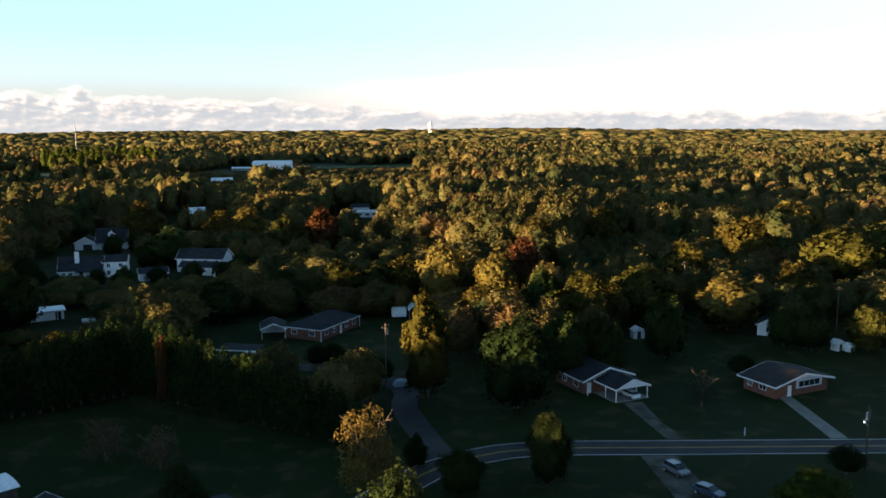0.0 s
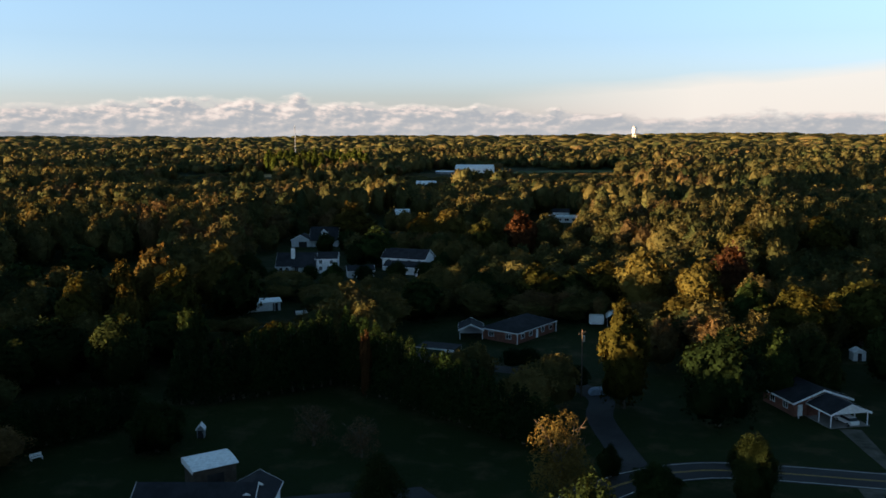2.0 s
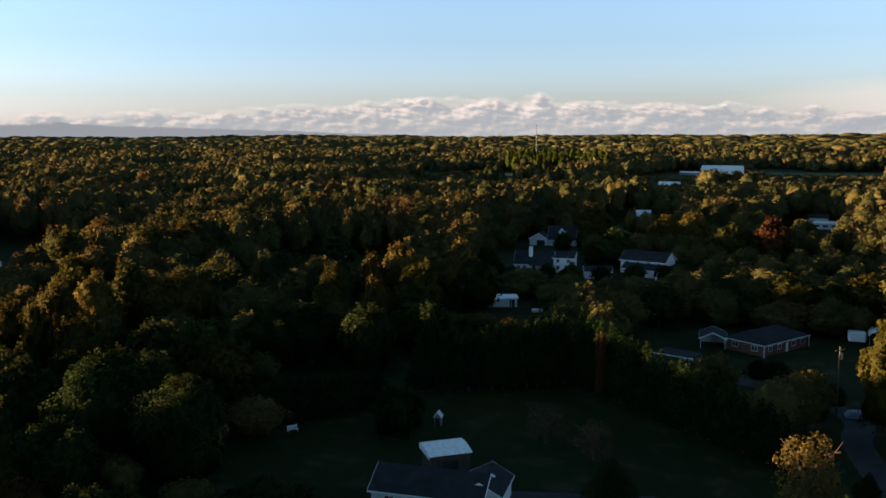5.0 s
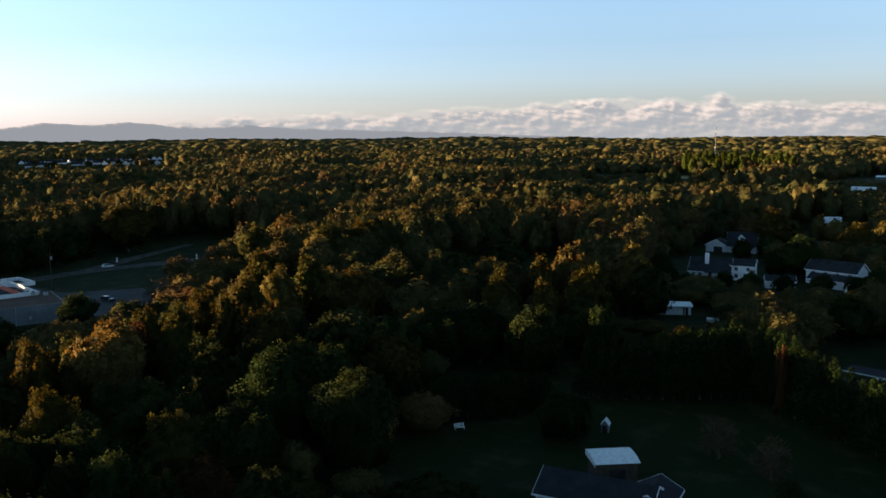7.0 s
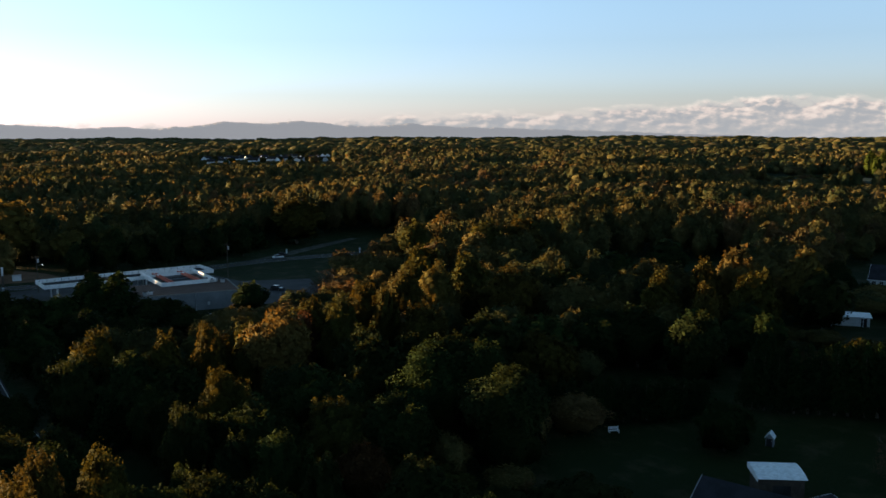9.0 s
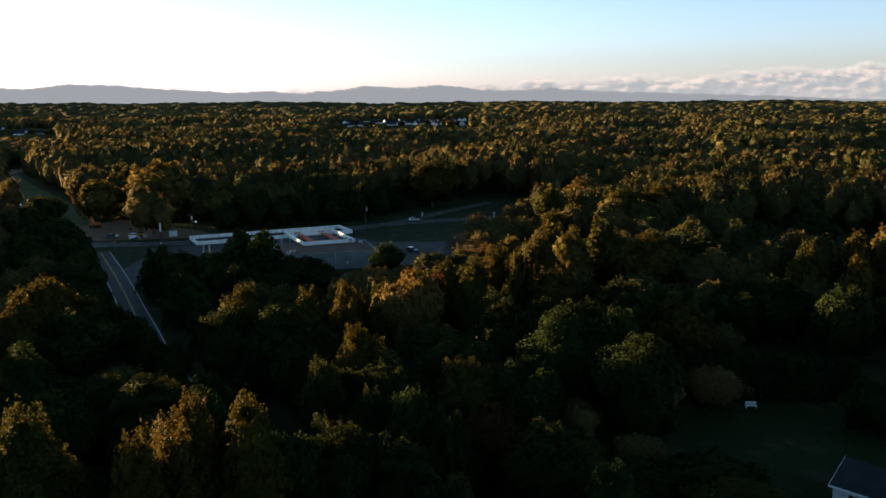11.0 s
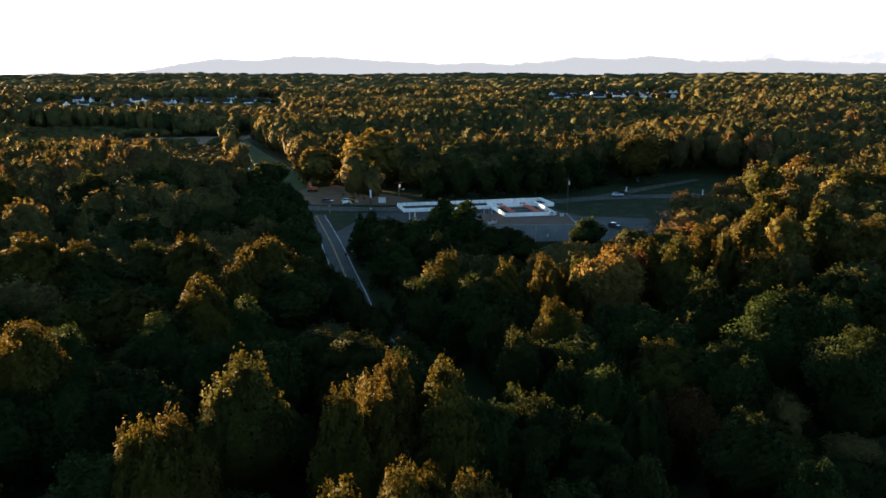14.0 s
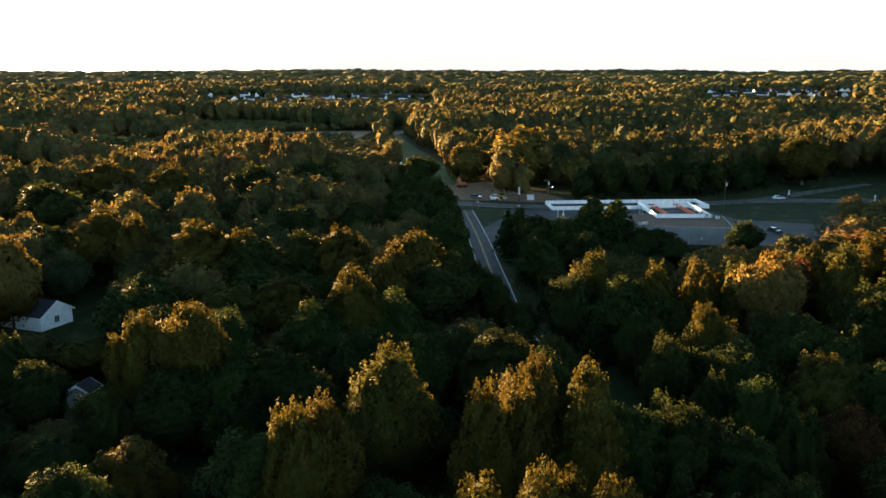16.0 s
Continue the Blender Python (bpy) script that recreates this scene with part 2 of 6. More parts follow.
def shade_round(me, normals):
    a = me.attributes.new("custom_normal", "FLOAT_VECTOR", "POINT")
    a.data.foreach_set("vector", np.asarray(normals, np.float32).ravel())
    return me


def thing(name, x, y, z=0.0, rz=0.0, label="", category="", group="", kind=""):
    ob = new(name)
    ob.empty_display_size = 0.2
    ob.matrix_world = pose(x, y, z, 0, 0, rz)
    return tagged(ob, label, category, group, kind)


def box(bm, x0, x1, y0, y1, z0, z1, turn=None, bevel=0.0):
    made = bmesh.ops.create_cube(bm, size=1, matrix=Matrix.Translation(((x0 + x1) / 2, (y0 + y1) / 2, (z0 + z1) / 2)) @ Matrix.Diagonal((x1 - x0, y1 - y0, z1 - z0, 1)))
    if bevel:
        edges = list({e for v in made["verts"] for e in v.link_edges})
        made = bmesh.ops.bevel(bm, geom=edges, offset=bevel, segments=1, affect="EDGES")
    if turn:
        bmesh.ops.transform(bm, matrix=turn, verts=made["verts"])
    return bm


def boxed(*args, **kw):
    return box(bmesh.new(), *args, **kw)


def rod(bm, a, b, r0, r1=None, sides=7):
    a, b = Vector(a), Vector(b)
    m = Matrix.Translation((a + b) / 2) @ (b - a).to_track_quat("Z", "Y").to_matrix().to_4x4()
    bmesh.ops.create_cone(bm, cap_ends=True, segments=sides, radius1=r0, radius2=r0 if r1 is None else r1, depth=(b - a).length, matrix=m)
    return bm


def prism(bm, outline, a, b, axis="x"):
    """A solid from an outline in (across, up), drawn along x or y from a to b."""
    at = (lambda s, u, v: (s, u, v)) if axis == "x" else (lambda s, u, v: (u, s, v))
    ends = [[bm.verts.new(at(s, u, v)) for u, v in outline] for s in (a, b)]
    bm.faces.new(ends[0]), bm.faces.new(ends[1][::-1])
    k = len(outline)
    for i in range(k):
        bm.faces.new((ends[0][i], ends[1][i], ends[1][(i + 1) % k], ends[0][(i + 1) % k]))
    bmesh.ops.recalc_face_normals(bm, faces=bm.faces)
    return bm


def slab(points, z0, z1):
    """A flat solid over a plan outline."""
    bm = bmesh.new()
    low, high = ([bm.verts.new((x, y, z)) for x, y in points] for z in (z0, z1))
    bm.faces.new(low[::-1]), bm.faces.new(high)
    for i in range(len(points)):
        j = (i + 1) % len(points)
        bm.faces.new((low[i], low[j], high[j], high[i]))
    bmesh.ops.recalc_face_normals(bm, faces=bm.faces)
    return bm


# ---- plan: roads and clearings ----
def smooth(points, step=3.0):
    """A line of even steps through the points (Catmull-Rom)."""
    p = np.array([2 * np.array(points[0]) - points[1], *points, 2 * np.array(points[-1]) - points[-2]], float)
    out = []
    for i in range(1, len(p) - 2):
        k = max(1, int(np.hypot(*(p[i + 1] - p[i])) / step))
        for s in np.arange(k) / k:
            out.append(0.5 * (2 * p[i] + (p[i + 1] - p[i - 1]) * s + (2 * p[i - 1] - 5 * p[i] + 4 * p[i + 1] - p[i + 2]) * s**2 + (3 * p[i] - p[i - 1] - 3 * p[i + 1] + p[i + 2]) * s**3))
    return np.array([*out, p[-2]])


ROAD = smooth([(420, 131), (160, 129.6), (71, 129), (37, 128.6), (19, 128.4), (9, 127), (2, 123.2), (-3, 118.5), (-8, 111.5), (-15, 100), (-26, 84), (-43, 67), (-67, 48.5), (-102, 36), (-148, 30.4), (-196, 33.2), (-250, 37.3), (-298, 40)])
CROSS = smooth([(-420, -150), (-352, -30), (-326, 22), (-312, 45), (-303, 68), (-301, 98), (-303, 130), (-306, 156), (-301, 190), (-290, 225), (-262, 290), (-215, 380)])
STREET = smooth([(0, 124), (-3.5, 135), (-7, 148), (-8, 160), (-20, 172), (-38, 176), (-50, 182)])


def strip(line, a, b, z):
    """A flat ribbon between the offsets a and b to the left of a line."""
    d = np.gradient(line, axis=0)
    d /= np.hypot(*d.T)[:, None]
    left = np.stack([-d[:, 1], d[:, 0]], 1)
    rows = [np.column_stack([line + left * o, np.full(len(line), z)]) for o in (a, b)]
    n = len(line)
    i = np.arange(n - 1)
    return np.concatenate(rows), np.stack([i, i + 1, i + 1 + n, i + n], 1)[:, ::-1]


def ribbon(name, line, a, b, z, material, parent=None, label="", category=""):
    ob = new(name, mesh_of(name, *strip(line, a, b, z), material))
    if parent:
        ob.parent = parent
    return tagged(ob, label, category, kind="" if parent else "structure")


def away(points, line):
    """How far each point is from a line."""
    best = np.full(len(points), 1e9)
    for c in line[::2]:
        best = np.minimum(best, np.hypot(points[:, 0] - c[0], points[:, 1] - c[1]))
    return best


def inside(points, outline):
    x, y = points[:, 0], points[:, 1]
    hit = np.zeros(len(points), bool)
    for (x0, y0), (x1, y1) in zip(outline, outline[1:] + outline[:1]):
        hit ^= ((y0 > y) != (y1 > y)) & (x < (x1 - x0) * (y - y0) / (y1 - y0 + 1e-9) + x0)
    return hit


CLEAR = [
    [(-16, 90), (130, 88), (130, 198), (84, 206), (44, 206), (38, 172), (18, 170), (4, 168), (-12, 140)],      # yards along the road
    [(-52, 166), (-12, 150), (4, 160), (-2, 228), (-24, 222), (-52, 216)],                                     # brick house and its drive
    [(-92, 84), (-44, 78), (-18, 100), (-14, 128), (-56, 156), (-92, 150)],                                     # lawn inside the tall hedge
    [(-120, 128), (-92, 120), (-78, 158), (-92, 172), (-112, 160)],                                             # meadow behind it
    [(-118, 196), (-84, 196), (-84, 226), (-118, 230)],                                                         # shed and trailer
    [(-140, 262), (-62, 256), (-62, 312), (-112, 316), (-126, 368), (-160, 368), (-146, 300)],                  # white houses
    [(-322, 30), (-240, 32), (-210, 74), (-206, 108), (-222, 142), (-256, 156), (-264, 236), (-368, 244), (-362, 190), (-322, 150)],  # shop and lots
    [(-352, 58), (-340, 26), (-440, 22), (-527, 25), (-640, 31), (-640, 42), (-570, 44), (-505, 48), (-458, 51), (-419, 52)],                       # sunlit verge past the junction
    [(-300, 20), (-345, 22), (-352, 58), (-312, 56)],
    [(-186, -78), (-148, -66), (-144, -46), (-184, -46)], [(-138, -54), (-112, -46), (-112, -32), (-138, -34)],                             # white house in the woods
    [(-312, 82), (-313, 132), (-326, 134), (-345, 100), (-372, 64), (-340, 56)],                                # edge of the big oaks
    [(-150, 400), (-112, 400), (-112, 476), (-150, 476)],
    [(-62, 392), (-22, 392), (-26, 486), (-60, 486)],
    [(-205, 620), (-168, 620), (-168, 740), (-205, 740)],
    [(-262, 860), (-160, 860), (-160, 1060), (-262, 1060)],
    [(-440, 830), (-320, 820), (-325, 932), (-440, 932)],
    [(-165, 900), (-30, 940), (-30, 1180), (-165, 1100)],
    [(-1080, 880), (-960, 900), (-980, 1045), (-1090, 1030)],
    [(-680, -50), (-600, -50), (-600, 30), (-680, 62)],
]
LOW = [   # outlines and the height that trees keep under
    ([(-140, 222), (-60, 212), (-62, 262), (-140, 266)], 5.5), ([(-112, 160), (-74, 160), (-84, 200), (-116, 200)], 3.5), ([(-62, 250), (0, 250), (0, 325), (-62, 330)], 8.5),
    ([(-56, 196), (6, 200), (6, 250), (-56, 262)], 7.5),
    ([(-146, 12), (-146, 36), (-300, 46), (-300, 22)], 4.0),
    ([(-232, 44), (-190, 44), (-194, 106), (-226, 116)], 4.5), ([(-190, 50), (-150, 48), (-160, 100), (-194, 106)], 10.5),
    ([(-256, 150), (-206, 110), (-172, 112), (-246, 180)], 10.0), ([(-214, 98), (-160, 92), (-150, 112), (-204, 128)], 8.5),
    ([(-160, -60), (-60, -10), (-60, -40), (-150, -76)], 11.0),
    ([(-110, 300), (-60, 300), (-60, 330), (-130, 400), (-160, 400), (-150, 366)], 10.0),
    ([(-14, 112), (-6, 100), (-92, 52), (-100, 68)], 5.0),
    ([(-92, 52), (-100, 68), (-150, 42), (-145, 26)], 12.0),
    ([(-235, 640), (-150, 640), (-160, 880), (-270, 880)], 5.0),
    ([(-450, 640), (-290, 640), (-310, 880), (-460, 880)], 2.4), ([(-436, 930), (-326, 868), (-540, 740), (-660, 820)], 4.0),
    ([(-165, 780), (-30, 780), (-30, 945), (-165, 905)], 8.0),
    ([(-300, 24), (-470, 18), (-640, 26), (-640, -2), (-300, -16)], 10.0),
    ([(-168, -72), (-80, -40), (-80, -24), (-168, -44)], 6.0),
]
def wedge(a0, a1, d0, d1):
    """A stretch of country between two bearings and two distances."""
    return [(-math.sin(radians(a)) * d, math.cos(radians(a)) * d) for a, d in ((a0, d0), (a1, d0), (a1, d1), (a0, d1))]


ESTATES = [wedge(58.2, 67, 1380, 1740), wedge(84, 99.5, 1090, 1440)]
rng = random.Random(8)
ESTATE = []
for az0, az1, d0, d1, count in ((58.6, 66.5, 1460, 1720, 52), (84.5, 99, 1180, 1420, 20)):
    for k in range(count):
        az, d = radians(az0 + (az1 - az0) * (k + rng.random()) / count), rng.uniform(d0, d1)
        ESTATE.append((-math.sin(az) * d, math.cos(az) * d, math.degrees(az) + rng.choice((0, 90, 30, -25))))
LOW += [(ESTATES[0], 3.6), (ESTATES[1], 5.5)]
LOW += [([(30, 97), (33, 92), (-95, 20), (-100, 28)], 5.0), ([(-200, 10), (-200, 34), (-300, 44), (-330, 20), (-300, 2), (-240, -2)], 10.0), ([(-400, 16), (-640, 26), (-760, -60), (-800, -170), (-640, -110), (-470, -20)], 6.0), (wedge(18.5, 28, 500, 700), 12.0), (wedge(8.5, 15.5, 500, 700), 12.0), (wedge(0.5, 9, 560, 800), 12.0), (wedge(-30, -9, 170, 345), 10.5), (wedge(57.5, 67.5, 1000, 1380), 3.5), (wedge(83.5, 100, 850, 1090), 6.0)]


def free_of(points, margin=3.0):
    ok = (away(points, ROAD) > 5.5 + margin) & (away(points, CROSS) > 7 + margin) & (away(points, STREET) > 3 + margin)
    for outline in CLEAR:
        ok &= ~inside(points, outline)
    return ok


TALL = [   # outlines of higher stands, with their gain and greatest height
    ([(-166, 122), (-268, 196), (-222, 262), (-160, 206)], 1.25, 17.5),
    ([(-150, 225), (-150, 300), (-175, 345), (-260, 330), (-260, 230)], 1.3, 18.0),
    (wedge(27, 44, 290, 450), 1.2, 19.0),
    ([(-95, 70), (-130, 84), (-150, 118), (-118, 128), (-96, 104)], 1.3, 15.5),
    ([(-150, -70), (-260, -30), (-420, -200), (-200, -160)], 1.3, 15.0),
]


def lowered(points, heights):
    for outline, gain, top in TALL:
        heights = np.where(inside(points, outline), np.clip(heights * gain, 11.0, top), heights)
    for outline, top in LOW:
        heights = np.where(inside(points, outline), np.minimum(heights, top), heights)
    return heights


# ---- ground, to the horizon ----
def rise(x, y):
    """Ground height: level near by, low hills far off."""
    r = np.hypot(x, y)
    far = np.clip((r - 650) / 1500, 0, 1)
    hills = 5.0 * np.sin(x / 610 + 1.3) * np.cos(y / 730 + 0.4) + 3.5 * np.sin((x + 1.7 * y) / 410) + 2.5 * np.cos((1.4 * x - y) / 330)
    knolls = 3.0 * np.exp(-((x + 1525) ** 2 + (y - 796) ** 2) / 270**2) + 3.0 * np.exp(-((x + 1450) ** 2 + (y + 50) ** 2) / 290**2)
    return far * hills + knolls + 7.0 * np.clip((r - 2500) / 2300, 0, 1) ** 1.5


def build_ground():
    rings = np.concatenate([np.linspace(0, 600, 16), np.geomspace(650, 4960, 60)])
    turns = np.linspace(0, 2 * np.pi, 241)[:-1]
    r, a = np.meshgrid(rings, turns, indexing="ij")
    x, y = r * np.cos(a), r * np.sin(a)
    verts = np.stack([x, y, rise(x, y)], -1).reshape(-1, 3)
    k, n = len(turns), len(rings)
    i, j = np.meshgrid(np.arange(n - 1), np.arange(k), indexing="ij")
    faces = np.stack([i * k + j, (i + 1) * k + j, (i + 1) * k + (j + 1) % k, i * k + (j + 1) % k], -1).reshape(-1, 4)
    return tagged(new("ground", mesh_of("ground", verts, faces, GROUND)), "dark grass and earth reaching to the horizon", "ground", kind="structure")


build_ground()

road = ribbon("road", ROAD, -3.3, 3.3, 0.05, ASPHALT, label="two-lane asphalt country road with painted lines", category="road")
for a, b, m in ((-2.95, -2.80, LINE_WHITE), (2.80, 2.95, LINE_WHITE), (-0.20, -0.08, LINE_YELLOW), (0.08, 0.20, LINE_YELLOW)):
    ribbon("lane_line", ROAD, a, b, 0.056, m, road)
cross_road = ribbon("road_crossing", CROSS, -4.2, 4.2, 0.046, ASPHALT, label="wider asphalt road past the shop", category="road")
for a, b, m in ((-3.8, -3.65, LINE_WHITE), (3.65, 3.8, LINE_WHITE), (-0.20, -0.08, LINE_YELLOW), (0.08, 0.20, LINE_YELLOW)):
    ribbon("lane_line", CROSS, a, b, 0.052, m, cross_road)
ribbon("street", STREET, -2.4, 2.4, 0.042, ASPHALT, label="narrow unmarked asphalt side street", category="street")


def paved(name, points, material, label, z=0.04):
    return tagged(link(name, slab(points, -0.05, z), material), label, "pavement", kind="structure")


paved("driveway_carport_house", [(32.6, 151), (36.2, 151), (37.0, 140), (39.2, 131.8), (36.0, 131.8), (34.4, 140)], GRAVEL, "pale gravel driveway up to a carport")
paved("driveway_ranch_house", [(62, 156), (64.4, 156), (65.0, 132.2), (62.2, 132)], CONCRETE, "straight concrete driveway to a brick ranch house")
paved("driveway_parked_cars", [(30, 125.4), (35.5, 125.4), (36.5, 112), (38, 100), (32, 100), (31, 113)], GRAVEL, "gravel driveway with parked cars")
paved("driveway_white_barn", [(-58, 100), (-30, 112), (-24, 106), (-34, 92), (-46, 92)], ASPHALT, "dark asphalt drive beside a lawn")
paved("parking_roadside", [(-262, 40.2), (-281, 51), (-268, 62), (-250, 56), (-233, 40.0)], ASPHALT, "small asphalt lot opening off the road", 0.032)
paved("parking_shop_front", [(-297, 54), (-297, 124), (-262, 128), (-258, 84), (-268, 62), (-286, 52)], ASPHALT, "asphalt forecourt round the shop", 0.036)
paved("parking_shop_side", [(-274, 118), (-258, 148), (-232, 138), (-226, 112), (-250, 112)], ASPHALT, "worn asphalt parking lot beside the shop", 0.044)
paved("parking_park", [(-310, 152), (-317, 164), (-327, 182), (-347, 222), (-343, 224), (-322, 186), (-313, 170)], GRAVEL, "pale paved parking lane in a park", 0.044)
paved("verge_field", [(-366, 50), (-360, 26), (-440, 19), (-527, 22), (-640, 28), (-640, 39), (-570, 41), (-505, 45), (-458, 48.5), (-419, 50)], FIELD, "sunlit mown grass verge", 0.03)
paved("dirt_corner", [(-318, 56), (-309, 84), (-330, 80), (-374, 60), (-362, 40), (-323, 41)], DIRT, "bare red earth beside the junction", 0.034)


def far_field(name, points, material, label):
    z = float(np.mean([rise(x, y) for x, y in points])) + 0.6
    return tagged(link(name, slab(points, z - 4, z), material), label, "field", kind="structure")


far_field("field_straw", [(-434, 880), (-326, 870), (-328, 926), (-436, 926)], STRAW, "narrow straw-coloured field among woods")
far_field("field_green", [(-160, 960), (-34, 990), (-34, 1160), (-160, 1090)], FIELD, "green pasture among woods")
far_field("field_pale", [(-1076, 930), (-970, 950), (-984, 1035), (-1084, 1022)], STRAW, "pale distant field among woods")
far_field("field_lot", [(-676, -46), (-606, -46), (-606, 26), (-676, 50)], DIRT, "bare brown lot among trees")

# ---- trees ----
H0, R0 = 15.0, 6.0        # the size at which crowns are modelled


def lobes_of(rng, kind):
    """Centres and radii of the leaf masses of a crown, in metres."""
    out = []
    if kind == "cone":
        for k in range(40):
            u = (k + 0.5) / 40
            z = 0.6 + 14.0 * u
            r = 3.4 * (1 - u) ** 0.85 + 0.25
            a = k * 2.4 + rng.uniform(-0.3, 0.3)
            out.append((r * 0.62 * np.cos(a), r * 0.62 * np.sin(a), z, r * 0.55 + 0.25))
        return np.array(out)
    if kind == "bush":
        for k in range(16):
            a, u = k * 2.4, rng.uniform(0.05, 1)
            r = 3.4 * np.sqrt(u)
            out.append((r * np.cos(a), r * np.sin(a), 4.0 + 6.0 * (1 - u), rng.uniform(2.0, 3.0) * 1.2))
        return np.array(out)
    limbs = [(0.0, 0.0, 15.0, 3.7)] + [(rng.uniform(2.0, 3.0) * np.cos(k * 1.26 + 0.4), rng.uniform(2.0, 3.0) * np.sin(k * 1.26 + 0.4), rng.uniform(9.5, 14.2), rng.uniform(2.6, 3.5)) for k in range(5)]
    limbs += [(rng.uniform(2.6, 3.4) * np.cos(k * 1.57), rng.uniform(2.6, 3.4) * np.sin(k * 1.57), rng.uniform(6.0, 8.5), rng.uniform(2.6, 3.3)) for k in range(4)]
    for lx, ly, top, wide in limbs:                         # each limb carries a dome of small leaf masses
        for k in range(14):
            h = 1 - (k + 0.5) / 14
            a = k * 2.39996 + lx + rng.uniform(-0.4, 0.4)
            ring = (1 - h ** 2.4) ** 0.7
            r = rng.uniform(0.75, 1.3)
            reach = max(wide - r * 0.6, 0.4) * ring * rng.uniform(0.85, 1.1)
            deep = top - 1.6
            out.append((lx + reach * np.cos(a), ly + reach * np.sin(a), top - r * 1.1 - (1 - h) * min(deep * 0.8, 7.5) + rng.uniform(-0.4, 0.4), r))
    return np.array(out)


def ripple(p, rng, step, squash=0.45):
    """A smooth uneven field over points, about -1 to 1, drawn out upwards."""
    out = np.zeros(len(p))
    for _ in range(7):
        k = rng.normal(size=3) * np.array([1, 1, squash]) * step
        out += np.sin(p @ k + rng.uniform(0, 6.283))
    return out / 3.2


def crown_hull(way, seed, kind):
    """Points on the outside of a crown in the directions given from its middle: a union of big boughs, broken into upright plumes."""
    rng = np.random.default_rng(seed)
    boughs = [(0, 0, 0, 0.70), (rng.uniform(-0.12, 0.12), rng.uniform(-0.12, 0.12), 0.46, 0.50)]
    for k in range(6):
        a, out = k * 1.047 + rng.uniform(-0.35, 0.35), rng.uniform(0.34, 0.47)
        boughs.append((out * math.cos(a), out * math.sin(a), rng.uniform(-0.32, 0.30), rng.uniform(0.40, 0.54)))
    for k in range(5):
        a = k * 1.257 + rng.uniform(-0.3, 0.3)
        boughs.append((0.40 * math.cos(a), 0.40 * math.sin(a), rng.uniform(-0.62, -0.48), rng.uniform(0.36, 0.46)))
    reach = np.zeros(len(way))
    for *c, r in boughs:
        along = way @ np.array(c)
        room = along**2 - np.dot(c, c) + r * r
        reach = np.maximum(reach, np.where(room > 0, along + np.sqrt(np.maximum(room, 0)), 0))
    unit = way * reach[:, None]
    unit *= (1 + 0.11 * ripple(unit, rng, 7.0) + 0.085 * ripple(unit, rng, 17.0))[:, None]
    wide = 4.4 if kind == "tall" else R0
    at = unit * np.array([wide, wide, 7.0]) + np.array([0, 0, 8.0])
    at[:, 2] += np.clip(way[:, 2], 0, 1) * 0.75 * ripple(unit * np.array([1, 1, 0.2]), rng, 12.0)
    return at


def leafy_crown(seed, kind, count, size, rings, turns):
    """A closed inner mass with loose leaf sprays all over it. Corners, triangles and normals."""
    rng = np.random.default_rng(seed + 7000)
    up, round_ = np.linspace(0.06, 2.75, rings), np.arange(turns) * 2 * np.pi / turns
    t, a = np.meshgrid(up, round_, indexing="ij")
    core_way = np.stack([np.sin(t) * np.cos(a), np.sin(t) * np.sin(a), np.cos(t)], -1).reshape(-1, 3)
    middle = np.array([0, 0, 8.0])
    core = (crown_hull(core_way, seed, kind) - middle) * (0.90 if count else 1.0) + middle
    i, j = np.meshgrid(np.arange(rings - 1), np.arange(turns), indexing="ij")
    quad = np.stack([i * turns + j, (i + 1) * turns + j, (i + 1) * turns + (j + 1) % turns, i * turns + (j + 1) % turns], -1).reshape(-1, 4)
    faces = np.concatenate([quad[:, [0, 1, 2]], quad[:, [0, 2, 3]], [[0, k, k + 1] for k in range(1, turns - 1)]])
    grain = [rng.normal(size=3) * 2.2 for _ in range(3)]

    def tufted(p, way, much):
        bend = np.stack([np.sin(p @ g + k * 1.7) for k, g in enumerate(grain)], 1)
        n = way + much * bend
        return n / np.linalg.norm(n, axis=1)[:, None]

    verts, soft = [core], [tufted(core, core_way, 0.35)]
    if count:
        way = rng.normal(size=(count, 3))
        way[:, 2] = np.where(rng.random(count) < 0.62, np.abs(way[:, 2]), way[:, 2])
        way /= np.linalg.norm(way, axis=1)[:, None]
        at = (crown_hull(way, seed, kind) - middle) * rng.uniform(0.84, 1.10, (count, 1)) + middle
        facing = tufted(at, way, 0.5) + rng.normal(size=(count, 3)) * 0.5
        facing /= np.linalg.norm(facing, axis=1)[:, None]
        side = np.cross(facing, rng.normal(size=(count, 3)))
        side /= np.linalg.norm(side, axis=1)[:, None]
        other = np.cross(facing, side)
        w = (size * rng.uniform(0.6, 1.35, count))[:, None]
        tri = np.stack([at + side * w * 0.62, at - side * w * 0.42 + other * w * 0.46, at - side * w * 0.40 - other * w * 0.48 + facing * w * rng.uniform(-0.25, 0.25, (count, 1))], 1)
        faces = np.concatenate([faces, np.arange(count * 3).reshape(-1, 3) + len(core)])
        verts.append(tri.reshape(-1, 3))
        soft.append(np.repeat(tufted(at, way, 0.5) + 0.35 * facing, 3, 0))
    soft = np.concatenate(soft)
    return np.concatenate(verts), faces, soft / np.linalg.norm(soft, axis=1)[:, None]


